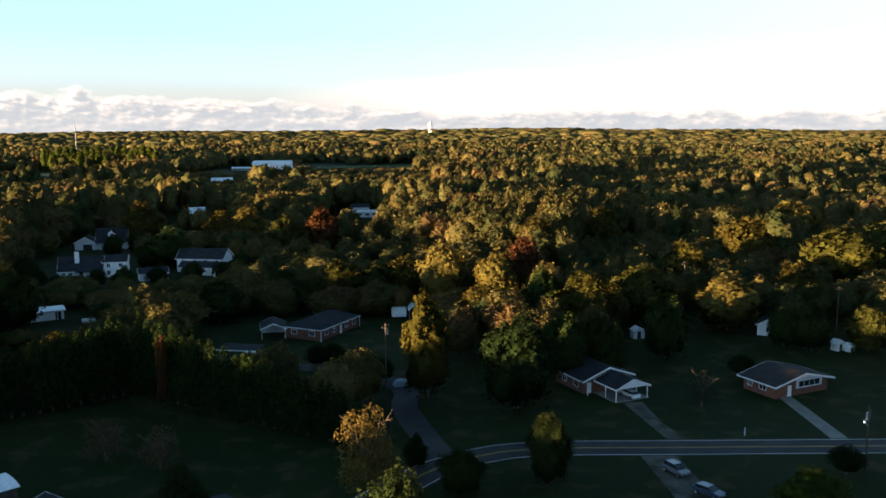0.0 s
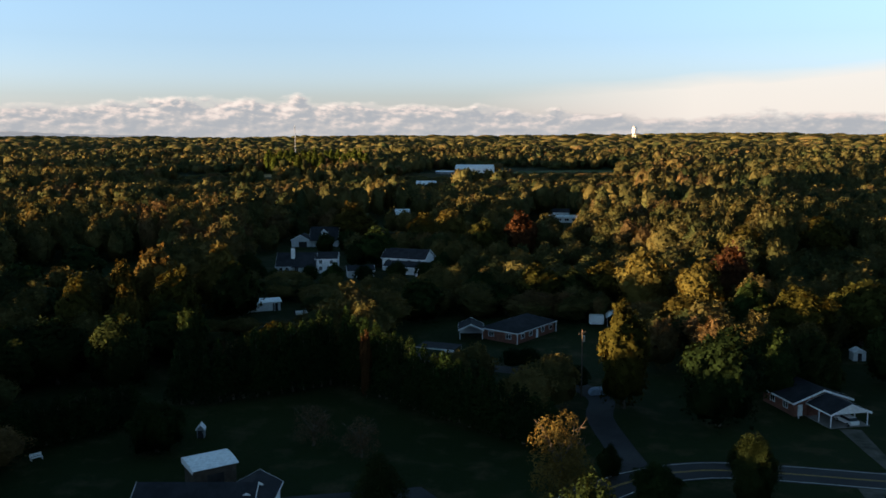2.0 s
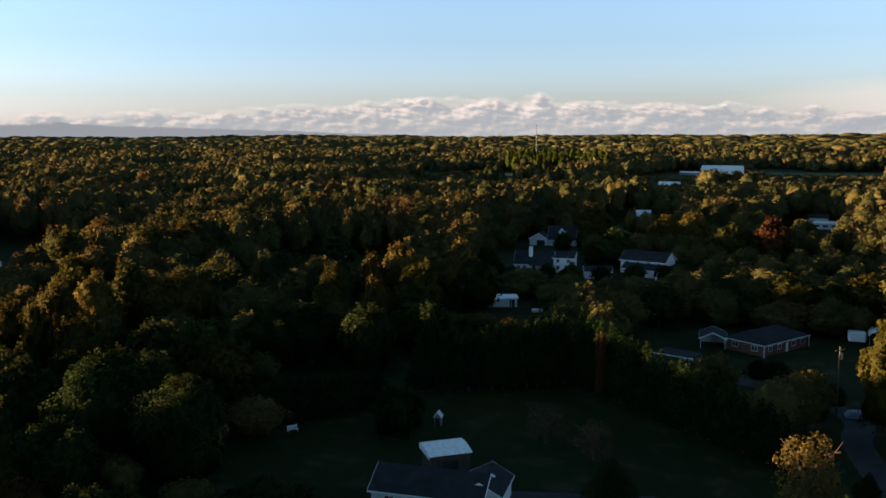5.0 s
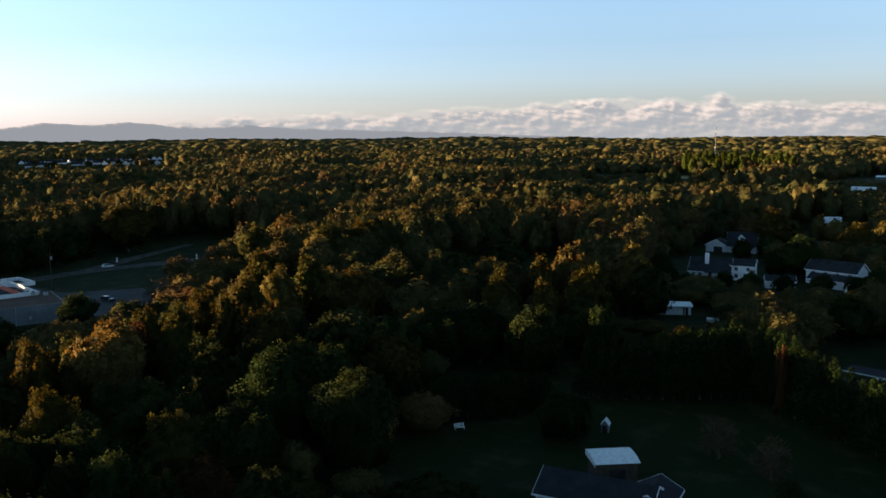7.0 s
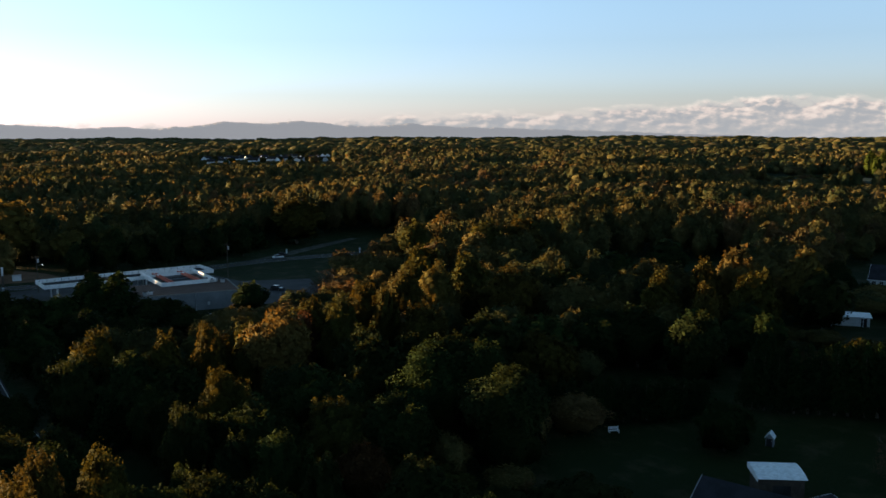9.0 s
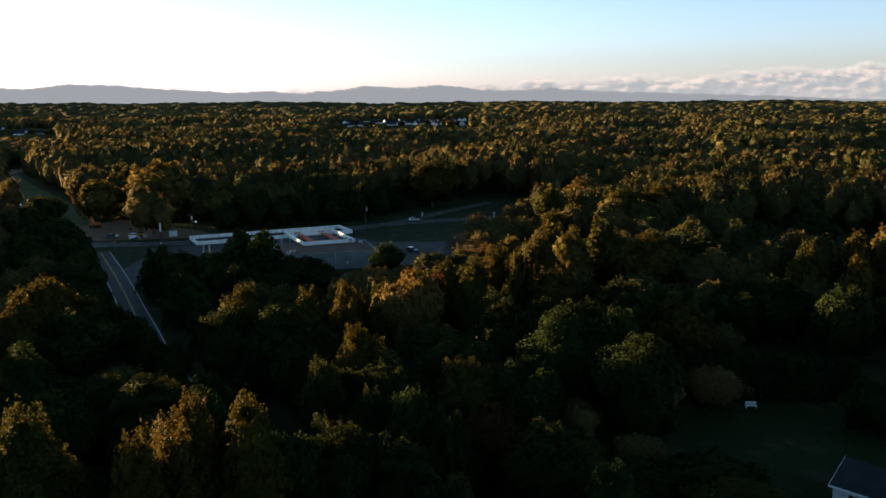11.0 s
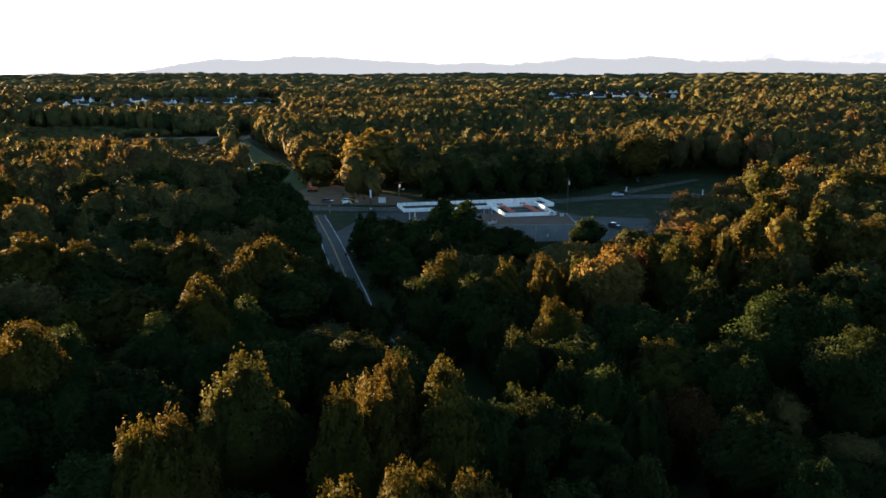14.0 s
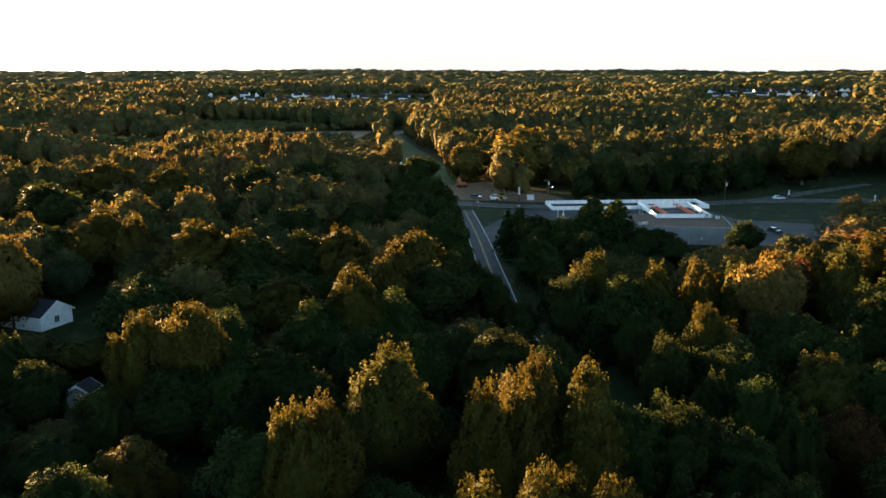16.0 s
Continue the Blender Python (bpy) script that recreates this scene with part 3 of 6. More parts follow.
def crown_arrays(seed, kind, count, size):
    """Leaf sprays as loose triangles over the lobes: corners (n, 3, 3)."""
    rng = np.random.default_rng(seed)
    lobes = lobes_of(rng, kind)
    weight = lobes[:, 3] ** 2
    pick = rng.choice(len(lobes), count, p=weight / weight.sum())
    way = rng.normal(size=(count, 3))
    way[:, 2] = np.abs(way[:, 2]) * 0.9 + way[:, 2] * 0.25
    way /= np.linalg.norm(way, axis=1)[:, None]
    reach = (rng.uniform(0.0, 1.0, count) ** 0.45 * 0.5 + 0.6)[:, None]
    stretch = np.array([1, 1, 1.5 if kind == "cone" else 1.6])
    at = lobes[pick, :3] + way * lobes[pick, 3:] * reach * stretch
    facing = way + rng.normal(size=(count, 3)) * 0.6
    facing /= np.linalg.norm(facing, axis=1)[:, None]
    side = np.cross(facing, rng.normal(size=(count, 3)))
    side /= np.linalg.norm(side, axis=1)[:, None]
    other = np.cross(facing, side)
    s = (size * rng.uniform(0.6, 1.35, count))[:, None]
    a = at + side * s * 0.62
    b = at - side * s * 0.45 + other * s * rng.uniform(0.3, 0.62, (count, 1))
    c = at - side * s * 0.40 - other * s * rng.uniform(0.3, 0.62, (count, 1)) + facing * s * rng.uniform(-0.25, 0.25, (count, 1))
    soft = at - np.array([0, 0, 6.0])
    soft /= np.linalg.norm(soft, axis=1)[:, None]
    soft = 0.4 * soft + 0.4 * way + 0.75 * facing
    return np.stack([a, b, c], 1), np.repeat(soft / np.linalg.norm(soft, axis=1)[:, None], 3, 0)


def dome(n=7):
    rings = [(0.55, 0.84), (0.94, 0.38), (0.95, -0.35)]
    v = [(0, 0, 1)] + [(r * math.cos(k * 6.2832 / n + 0.4 * i), r * math.sin(k * 6.2832 / n + 0.4 * i), z) for i, (r, z) in enumerate(rings) for k in range(n)]
    f = [(0, 1 + k, 1 + (k + 1) % n) for k in range(n)]
    for i in range(len(rings) - 1):
        a, b = 1 + i * n, 1 + (i + 1) * n
        for k in range(n):
            f += [(a + k, b + k, a + (k + 1) % n), (a + (k + 1) % n, b + k, b + (k + 1) % n)]
    return np.array(v), np.array(f)


def cored(tri, soft, kind):
    """Leaf sprays round a darker inner mass: corners, triangles and normals."""
    v, f = dome(8)
    if kind == "cone":
        v = v * np.array([1.5, 1.5, 6.0]) * (1.25 - 0.75 * np.clip(v[:, 2:], -0.4, 1)) * np.array([0.8, 0.8, 1]) + np.array([0, 0, 6.0])
    else:
        v = v * np.array([4.0, 4.0, 5.0]) + np.array([0, 0, 5.0])
    tri = tri.reshape(-1, 3)
    way = v - v.mean(0)
    way /= np.linalg.norm(way, axis=1)[:, None]
    return np.concatenate([tri, v]), np.concatenate([np.arange(len(tri)).reshape(-1, 3), f + len(tri)]), np.concatenate([soft, way])


def trunk_mesh(seed, kind):
    rng = random.Random(seed)
    bm = bmesh.new()
    top = 12.5 if kind in ("cone", "tall") else 7.5
    rod(bm, (0, 0, -0.2), (0.05, 0.02, 1.0), 0.42, 0.30, 8), rod(bm, (0.05, 0.02, 0.95), (0.15, -0.1, top), 0.30, 0.12, 8)
    for k in range(0 if kind == "cone" else 12 if kind in ("bare", "sparse") else 6):
        a, z = k * 2.4 + rng.uniform(-0.3, 0.3), rng.uniform(3.6, top)
        out, up = (rng.uniform(2.2, 4.2), rng.uniform(2.5, 6.5)) if kind in ("bare", "sparse") else (rng.uniform(1.2, 2.6), rng.uniform(1.5, 3.5))
        tip = (out * math.cos(a), out * math.sin(a), min(z + up, 14.2 if kind in ("bare", "sparse") else 10.0))
        rod(bm, (0.1, 0, z), tip, 0.13, 0.04, 5)
        if kind in ("bare", "sparse"):
            for j in range(4):
                b = a + rng.uniform(-1, 1)
                rod(bm, tip, (tip[0] + 1.5 * math.cos(b), tip[1] + 1.5 * math.sin(b), tip[2] + rng.uniform(0.3, 2.0)), 0.05, 0.015, 4)
    me = bpy.data.meshes.new("trunk")
    bm.to_mesh(me), bm.free()
    me.materials.append(BARK)
    return me


SHAPE = {"gold": "broad", "green": "broad", "olive": "broad", "rust": "broad", "oak": "broad", "lime": "broad", "dark": "cone", "cone": "cone", "tall": "tall", "bush": "bush", "bare": "bare", "sparse": "sparse", "grey": "bare", "pine": "tall", "hedge": "cone"}
COAT = {"oak": "dark", "cone": "green", "tall": "olive", "bush": "dark", "bare": "twig", "sparse": "gold", "grey": "grey_twig", "pine": "lime", "hedge": "dark"}
WORDS = {
    "gold": "broad deciduous tree with golden autumn leaves", "green": "broad deciduous tree with dull green leaves", "olive": "tall deciduous tree with olive-yellow leaves",
    "rust": "small deciduous tree with rust-red autumn leaves", "oak": "large round-crowned tree with dark green leaves", "lime": "young tree with yellow-green leaves",
    "dark": "dark green conical evergreen tree", "cone": "small pointed green conifer", "tall": "tall narrow tree with yellowing leaves",
    "bush": "low dense dark green shrub on grass", "bare": "thin-leaved tree with reddish bare twigs", "grey": "small leafless grey tree on a lawn", "pine": "very tall slender pine beside a field", "sparse": "open-crowned tree with thinning golden autumn leaves", "hedge": "tall dark evergreen cypress in a hedge row",
}
NAMES = {"bush": "shrub", "hedge": "hedge_cypress"}
MODELS, TRUNKS, PLANTED = {}, {}, []


def crown_of(kind, level, variant):
    key = (kind, level, variant)
    if key not in MODELS:
        shape = SHAPE[kind]
        if shape in ("broad", "tall"):
            data = leafy_crown(100 + variant * 7, shape, *((13500, 0.33, 22, 30), (4800, 0.56, 18, 24), (1900, 0.9, 14, 18))[level])
        else:
            count, size = {"bare": (2600, 0.4), "sparse": (6500, 0.34)}.get(shape, ((9000, 0.36), (3600, 0.6), (1300, 1.0))[level])
            if kind == "hedge":
                count, size = 3600, 0.52
            arr, soft = crown_arrays(100 + variant * 7 + 1000 * level, "broad" if shape in ("bare", "sparse") else shape, count, size * (0.85 if shape in ("cone", "bare") else 1))
            data = (arr.reshape(-1, 3), np.arange(count * 3).reshape(-1, 3), soft) if shape in ("bare", "sparse") else cored(arr, soft, shape)
        MODELS[key] = shade_round(mesh_of("crown", data[0], data[1], LEAF[COAT.get(kind, kind)]), data[2])
    return MODELS[key]


def tree(kind, x, y, h, r, rng=random.Random(5)):
    """One tree of a kind, h metres high with a crown of radius r."""
    variant, level = rng.randrange(5), (math.hypot(x, y) > 138) + (math.hypot(x, y) > 215)
    shape = SHAPE[kind]
    root = thing(NAMES.get(kind, "tree"), x, y, 0, 0, WORDS[kind], "shrub" if kind == "bush" else "tree", {"hedge": "cypress hedge row", "bush": "yard shrubs"}.get(kind, "trees of the woods"))
    wide = {"cone": 3.6, "bush": 5.4, "tall": 4.4}.get(shape, 6.0)
    high = {"bush": 13.0}.get(shape, H0)
    root.matrix_world = pose(x, y, 0, 0, 0, rng.uniform(0, 360)) @ Matrix.Diagonal((r / wide, r / wide, h / high, 1))
    if (shape, variant) not in TRUNKS:
        TRUNKS[shape, variant] = trunk_mesh(variant, shape)
    for name, me in (("trunk", TRUNKS[shape, variant]), ("crown", crown_of(kind, level, variant))):
        ob = new(name, me)
        ob.parent = root
    PLANTED.append((x, y, r))
    return root


def plant(kind, rows):
    for x, y, h, r in rows:
        tree(kind, x, y, h, min(r, 0.66 * h))


plant('sparse', [
    (-10.0, 110.0, 13.4, 4.8),
])
plant('gold', [
    (0.1, 234.8, 18.0, 7.8), (14.1, 222.1, 17.0, 6.7), (69.4, 205.8, 13.0, 9.8), (-81.6, 359.5, 16.0, 8.0),
    (142.8, 351.8, 18.0, 13.8), (-126.8, 202.7, 18.0, 7.9), (-113.3, 212.7, 18.0, 6.4), (-361.5, 74.1, 23.9, 14.6),
    (-381.0, 52.3, 16.0, 10.8), (-348.2, 95.1, 12.4, 9.6), (-170.3, -67.1, 17.0, 6.5), (-139.5, 72.7, 17.5, 6.9),
    (-257.9, 209.1, 19.0, 9.9), (-165.0, 130.1, 17.5, 7.0), (-126.6, 200.3, 18.0, 6.3), (-113.4, 213.7, 17.5, 6.2),
])
plant('green', [
    # first three: the shade they stand in is put into darker leaves
    (-4.2, 121.1, 5.0, 1.9), (2.3, 111.9, 6.0, 3.6), (15.0, 116.0, 9.6, 3.7), (-57.4, 215.1, 11.0, 6.3),
    (-20.4, 245.5, 10.0, 5.7), (-46.0, 242.1, 9.0, 6.6), (-36.8, 229.5, 8.0, 6.2), (24.7, 211.4, 14.0, 5.7),
    (23.8, 164.5, 13.0, 5.0), (31.2, 168.9, 12.0, 5.2), (33.1, 166.2, 8.0, 3.4), (47.9, 180.7, 13.0, 5.6),
    (77.3, 190.3, 9.0, 4.1), (81.6, 185.6, 10.0, 4.8), (-106.0, 207.9, 15.0, 7.0), (-97.4, 303.5, 14.0, 8.4),
    (-98.6, 144.9, 14.0, 5.9), (-94.6, 163.0, 12.0, 4.4), (-310.8, -13.9, 16.0, 14.4), (-287.3, -31.4, 17.0, 14.4),
])
plant('green', [
    (-253.3, -86.4, 17.0, 13.3), (-124.6, -19.8, 14.0, 5.8), (-128.1, -6.7, 14.5, 7.8), (-135.3, 5.0, 14.0, 7.4),
    (-117.8, -0.0, 13.0, 7.3), (-178.5, -21.0, 14.0, 9.4), (-205.0, -71.2, 14.0, 11.8), (-185.2, -10.8, 14.5, 7.4),
    (-156.8, 14.7, 13.5, 7.5), (-175.5, 21.0, 11.5, 4.2), (-79.4, -29.9, 12.0, 5.9), (-111.3, 6.8, 14.0, 6.5),
    (-111.3, -12.9, 13.0, 6.0), (-110.7, 18.4, 14.0, 7.4), (-103.9, -6.0, 12.0, 5.0), (-108.4, -17.8, 12.0, 5.9),
    (-107.1, -24.7, 12.0, 5.8), (-213.1, 22.0, 12.0, 8.6), (-237.7, 2.6, 12.5, 11.0), (-233.8, -14.4, 12.5, 10.8),
])
plant('green', [
    (-270.0, 17.6, 12.0, 10.8), (-251.0, -31.3, 13.0, 13.1), (-253.4, -52.5, 13.0, 14.7), (-267.4, -75.0, 13.0, 15.4),
    (-282.7, -99.7, 13.0, 16.1), (-84.4, 29.3, 13.5, 5.5), (-108.8, 42.5, 13.5, 4.6), (-108.0, 51.2, 13.0, 6.3),
    (-145.1, 38.8, 13.5, 5.5), (-140.2, 45.5, 13.5, 5.9), (-129.2, 84.5, 14.0, 6.1), (-118.8, 65.2, 13.0, 6.9),
    (-108.5, 66.5, 12.5, 6.8), (-92.2, 47.4, 13.0, 4.8), (-89.3, 33.6, 13.0, 3.6), 
    (-113.9, 144.5, 12.5, 7.2),
])
plant('green', [
    (-157.0, 170.2, 13.0, 9.2), (-170.6, 205.3, 13.0, 10.5), (-177.5, 240.2, 13.0, 11.5), 
    (-104.8, 50.3, 13.0, 7.0),
    (-101.6, 147.0, 13.0, 6.9), (-101.1, 165.0, 12.5, 7.3),
])
plant('tall', [
    (-3.0, 154.0, 18.9, 4.9), (-148.7, 102.9, 17.0, 3.4),
])
plant('oak', [
    (13.0, 148.0, 16.5, 7.5), (-74.0, 115.8, 8.0, 8.3), (-110.5, -15.9, 12.0, 5.8), (-105.3, -14.7, 10.0, 6.0),
])
plant('olive', [
    (9.5, 203.2, 12.0, 7.5), (34.3, 201.3, 15.0, 8.2), (49.8, 213.5, 15.0, 8.4), (71.5, 250.3, 16.0, 7.3),
    (101.3, 283.5, 19.0, 10.9), (93.0, 223.1, 13.0, 6.8), (118.6, 252.0, 19.0, 13.8), (135.1, 263.1, 19.0, 8.8),
    (-30.1, 244.6, 11.0, 7.8), (-10.7, 248.5, 12.0, 6.6), (94.0, 185.4, 10.0, 5.6), (-126.5, 359.0, 17.0, 10.1),
    (-62.6, 333.1, 14.5, 8.5), (-89.9, 345.5, 15.0, 7.6), (62.3, 330.2, 18.0, 8.9), (31.9, 291.1, 18.0, 8.7),
    (-112.1, 189.5, 16.0, 5.1), (-384.9, 66.5, 12.6, 9.0), (-345.6, 192.4, 20.0, 13.1), (-290.9, -59.3, 17.0, 14.7),
])
plant('olive', [
    (-311.1, -86.1, 17.0, 13.9), (-92.2, 2.7, 18.0, 5.6), (-78.5, -7.3, 18.0, 4.2), (-80.7, -4.3, 17.5, 4.2),
    (-116.2, -23.8, 18.0, 6.6), (-115.7, -30.5, 17.0, 4.6), (-134.0, -1.4, 18.0, 6.8), (-180.2, -32.5, 18.0, 10.0),
    (-184.9, -25.1, 15.5, 7.3), (-206.3, -60.0, 16.5, 11.3), (-199.0, -50.0, 16.5, 5.8), (-181.8, -3.4, 16.0, 7.3),
    (-176.0, 13.1, 16.0, 7.1), (-158.5, 6.8, 15.5, 5.3), (-87.1, 18.4, 19.0, 4.2), (-86.0, 23.9, 18.0, 4.2),
    (-79.5, 22.2, 17.0, 4.2), (-79.6, 11.7, 18.0, 4.2), (-81.8, 15.8, 17.0, 4.2), (-63.1, 8.0, 17.0, 4.2),
])
plant('olive', [
    (-62.8, 14.0, 18.0, 4.2), (-61.8, 19.1, 17.5, 4.2), (-113.9, 49.4, 16.0, 4.5), (-151.0, 43.5, 16.0, 4.7),
    (-145.0, 61.8, 15.5, 4.2), (-142.5, 52.4, 15.0, 4.2), (-144.1, 68.9, 15.0, 4.2), (-151.2, 85.7, 16.0, 5.4),
    (-141.4, 86.7, 16.0, 4.6), (-156.5, 102.8, 17.0, 6.2), (-151.1, 93.0, 16.0, 5.9), (-237.0, 178.2, 19.0, 6.3),
    (-186.4, 141.8, 18.5, 6.5), (-158.7, 116.4, 18.0, 5.2), (-136.1, 103.1, 15.5, 5.7), (-168.4, 143.7, 18.0, 6.6),
    (-150.8, 141.3, 17.0, 8.3), (-221.7, 197.3, 18.0, 9.8), (-221.0, 213.0, 18.0, 10.1), (-122.3, 163.3, 17.0, 5.3),
])
plant('olive', [
    (-108.5, 180.1, 16.5, 6.6), (-109.8, 164.0, 16.0, 4.8), (-129.2, 191.6, 17.0, 4.2),
])
plant('rust', [
    (21.8, 229.2, 19.0, 6.5), (-47.2, 333.7, 18.0, 6.7),
    (-146.4, 81.1, 15.0, 4.2), (-87.6, 56.3, 11.0, 4.3),
])
plant('cone', [
    (21.6, 223.1, 9.0, 3.4), (-34.3, 106.0, 7.0, 3.5), (-237.0, 47.6, 11.0, 3.6), (-74.0, 30.2, 13.0, 2.6),
])
plant('lime', [
    (46.2, 102.3, 7.0, 4.7),
])
plant('bush', [
    (58.0, 118.0, 4.2, 2.5), (59.9, 167.1, 4.0, 3.6), (-16.6, 169.4, 5.0, 4.1), (-23.3, 177.0, 4.0, 3.6),
    (-26.7, 175.6, 4.0, 3.0), (-11.7, 164.5, 4.0, 2.3),
])
plant('bare', [
    (-212.0, 128.0, 11.1, 9.9), (-51.0, 123.9, 7.0, 3.7), (-41.8, 120.8, 7.0, 3.4),
])
plant('grey', [
    (46.3, 148.7, 6.7, 3.2),
])
plant('dark', [
    (-342.4, 167.2, 13.0, 7.6), (-338.7, 149.5, 13.0, 7.3), (-326.5, 135.7, 13.0, 7.0), (-195.1, 54.7, 12.0, 4.1),
    (-219.0, 68.6, 15.0, 5.4), (-216.1, 59.9, 14.0, 4.5), (-240.8, 47.8, 10.0, 4.1), (-353.3, 138.1, 12.0, 10.1),
    (-342.5, 149.7, 13.0, 7.4), (-347.3, 169.9, 13.0, 7.7), (-250.2, 73.4, 11.0, 7.4),
])


plant('dark', [
    (-226.6, 42.1, 12.0, 3.7), (-233.0, 67.5, 14.0, 6.7), (-233.3, 75.0, 13.5, 5.8),
])
plant('green', [
    (-220.0, 48.4, 11.0, 6.3), (-213.9, 54.5, 11.5, 6.1), (-214.3, 75.2, 8.0, 5.9), (-213.8, 103.7, 9.0, 5.7),
    (-190.6, 43.2, 10.0, 6.5), (-200.6, 56.8, 10.0, 6.9), (-190.6, 62.1, 9.0, 5.6),
    (-201.2, 80.1, 7.5, 7.0),  (-89.9, 83.8, 15.5, 7.1), (-119.8, 106.1, 15.5, 7.5),
    (-119.0, 120.5, 13.3, 7.6), (-119.5, 138.5, 12.5, 7.2), (-106.3, 81.9, 15.5, 7.3), (-118.4, 79.2, 15.0, 6.7),
    (-114.0, 65.4, 13.0, 6.5), (-97.5, 68.6, 12.5, 6.7),
])
for k in range(18):      # a stand of tall pines beside the straw field
    turn, far = radians(18.4 + 0.37 * k), 985 + 37 * (k * 5 % 4)
    tree("pine", -math.sin(turn) * far, math.cos(turn) * far, 24 + 1.5 * (k * 7 % 4), 5.5).location.z = float(rise(-math.sin(turn) * far, math.cos(turn) * far))

for x, y, h, r in ((-83, 34, 14, 5.4), (-77.5, 38.5, 13, 4.6), (-305.9, 27.0, 11.0, 6.0), (-286.3, 31.8, 10.0, 4.4), (-260.8, 31.2, 9.0, 3.6), (-227.1, 23.8, 11.0, 4.7), (-230.3, 29.2, 8.5, 3.0), (-222.1, 83.1, 6.5, 4.8), (-205.8, 69.7, 6.0, 4.4), (-222.2, 68.8, 9.0, 4.4), (-354.5, 28.1, 13.0, 9.0), (-256.1, 16.1, 12.0, 6.5), (-126.7, -51.5, 11.0, 3.7), (-115.0, -44.0, 11.5, 4.6), (-104.6, -32.5, 11.0, 3.8)):
    tree("green", x, y, h, r)
# unseen tree, added to keep the sun off the roadside pole
tree("green", -4.7, 82, 14.6, 5.2)

for x, y, h, r in ((-84.7, 49.0, 12.0, 3.6), (-76, 57, 11.5, 6), (-66.0, 58.0, 11.0, 4.1), (-70.0, 40.0, 12.0, 4.2), (-57.9, 47.3, 11.0, 3.6), (-56.3, 64.9, 10.0, 3.6), (-98.0, 44.0, 11.5, 3.2), (-58, 38, 12, 6.5), (-47.0, 56.0, 10.0, 3.3), (-66, 30, 12, 6), (-44.2, 74.2, 9.0, 3.0)):
    tree("green", x, y, h, r)      # these crowns close over the road

for k in range(15):
    x = -112 - 8.6 * k
    y = float(np.interp(-x, [100, 148, 196, 250, 298], [38.5, 32.2, 34, 36.6, 39]))
    if k < 13:
        tree("dark" if k % 3 == 0 else "green", x, y + 7.6 + 1.2 * (k % 3), 7.5 + 1.5 * ((k * 7) % 4), 3.8)
    tree("green", x - 36, y - 7.5 - 1.0 * (k % 2), 8.0 + 0.5 * ((k * 5) % 4), 3.8)
for x, y, h in ((-100, 18, 13), (-108, 23, 12.5), (-116, 28, 11.5), (-122, 23, 11)):
    tree("green", x, y, h, 5.2)
for x, y, h in ((-126, 262, 6), (-118, 258, 5), (-108, 264, 5.5), (-99, 262, 7), (-90, 266, 6), (-80, 270, 7), (-72, 276, 6), (-104, 300, 9), (-96, 306, 8), (-128, 330, 8), (-120, 336, 9), (-68, 286, 8), (-134, 272, 8)):
    tree("bush" if h < 6.5 else "green", x, y, h, h * 0.55)

for x, y, h in ((-298, 30, 11), (-285, 25, 11), (-306, 21, 12), (-272, 24, 10), (-258, 27, 9)):
    tree("green", x, y, h, 5.4)
for x, y, h in ((-372, 86, 12), (-382, 98, 13), (-366, 102, 12), (-394, 80, 13), (-352, 112, 11), (-340, 100, 9)):
    tree("gold" if h > 12 else "olive", x, y, h, 6.0)
for k in range(13):      # the dark row behind the canopies
    tree("dark" if k % 4 == 1 else "green", -317 - 7.5 * (k % 2) - 0.6 * k, 88 + 5.6 * k, 11.5 + 0.9 * ((k * 5) % 4), 4.6)
# the tall evergreen hedge round the lawn, and a lower run beyond it
rng = random.Random(11)
for line, tops in (([(-57, 157), (-48, 151), (-38, 144), (-26, 137), (-14, 130)], (15.5, 9.0)), ([(-60, 156), (-66, 150), (-73, 144), (-83, 138)], (15.0, 12.5)), ([(-86, 128), (-91, 118), (-99, 108), (-108, 98)], (7.5, 8.0))):
    run = smooth(line, 2.0)
    for k, (x, y) in enumerate(run):
        u = k / (len(run) - 1)
        tree("hedge", x + rng.uniform(-0.4, 0.4), y + rng.uniform(-0.4, 0.4), (tops[0] * (1 - u) + tops[1] * u) * rng.uniform(0.94, 1.04), rng.uniform(2.4, 2.9))
tree("rust", -50.5, 149.5, 12.5, 1.3)

# single trees that fill the near woods between the others
rng = np.random.default_rng(3)
gx, gy = np.meshgrid(np.arange(-250, 200, 12.5), np.arange(-110, 260, 12.5))
spots = np.stack([gx.ravel(), gy.ravel()], 1) + rng.uniform(-4.2, 4.2, (gx.size, 2))
turn = np.degrees(np.arctan2(-spots[:, 0], spots[:, 1]))
reach = np.hypot(*spots.T)
keep = free_of(spots) & (reach > 62) & (reach < 170) & (turn > 24) & (turn < 125)
spots, turn = spots[keep], turn[keep]
tops = lowered(spots, rng.uniform(9.5, 12.5, len(spots)))
have = np.array(PLANTED)
for (x, y), h in zip(spots, tops):
    if (np.hypot(have[:, 0] - x, have[:, 1] - y) > have[:, 2] * 0.6 + 3.6).all():
        tree("green" if rng.random() < 0.7 else "olive", x, y, h, rng.uniform(6.0, 8.0))


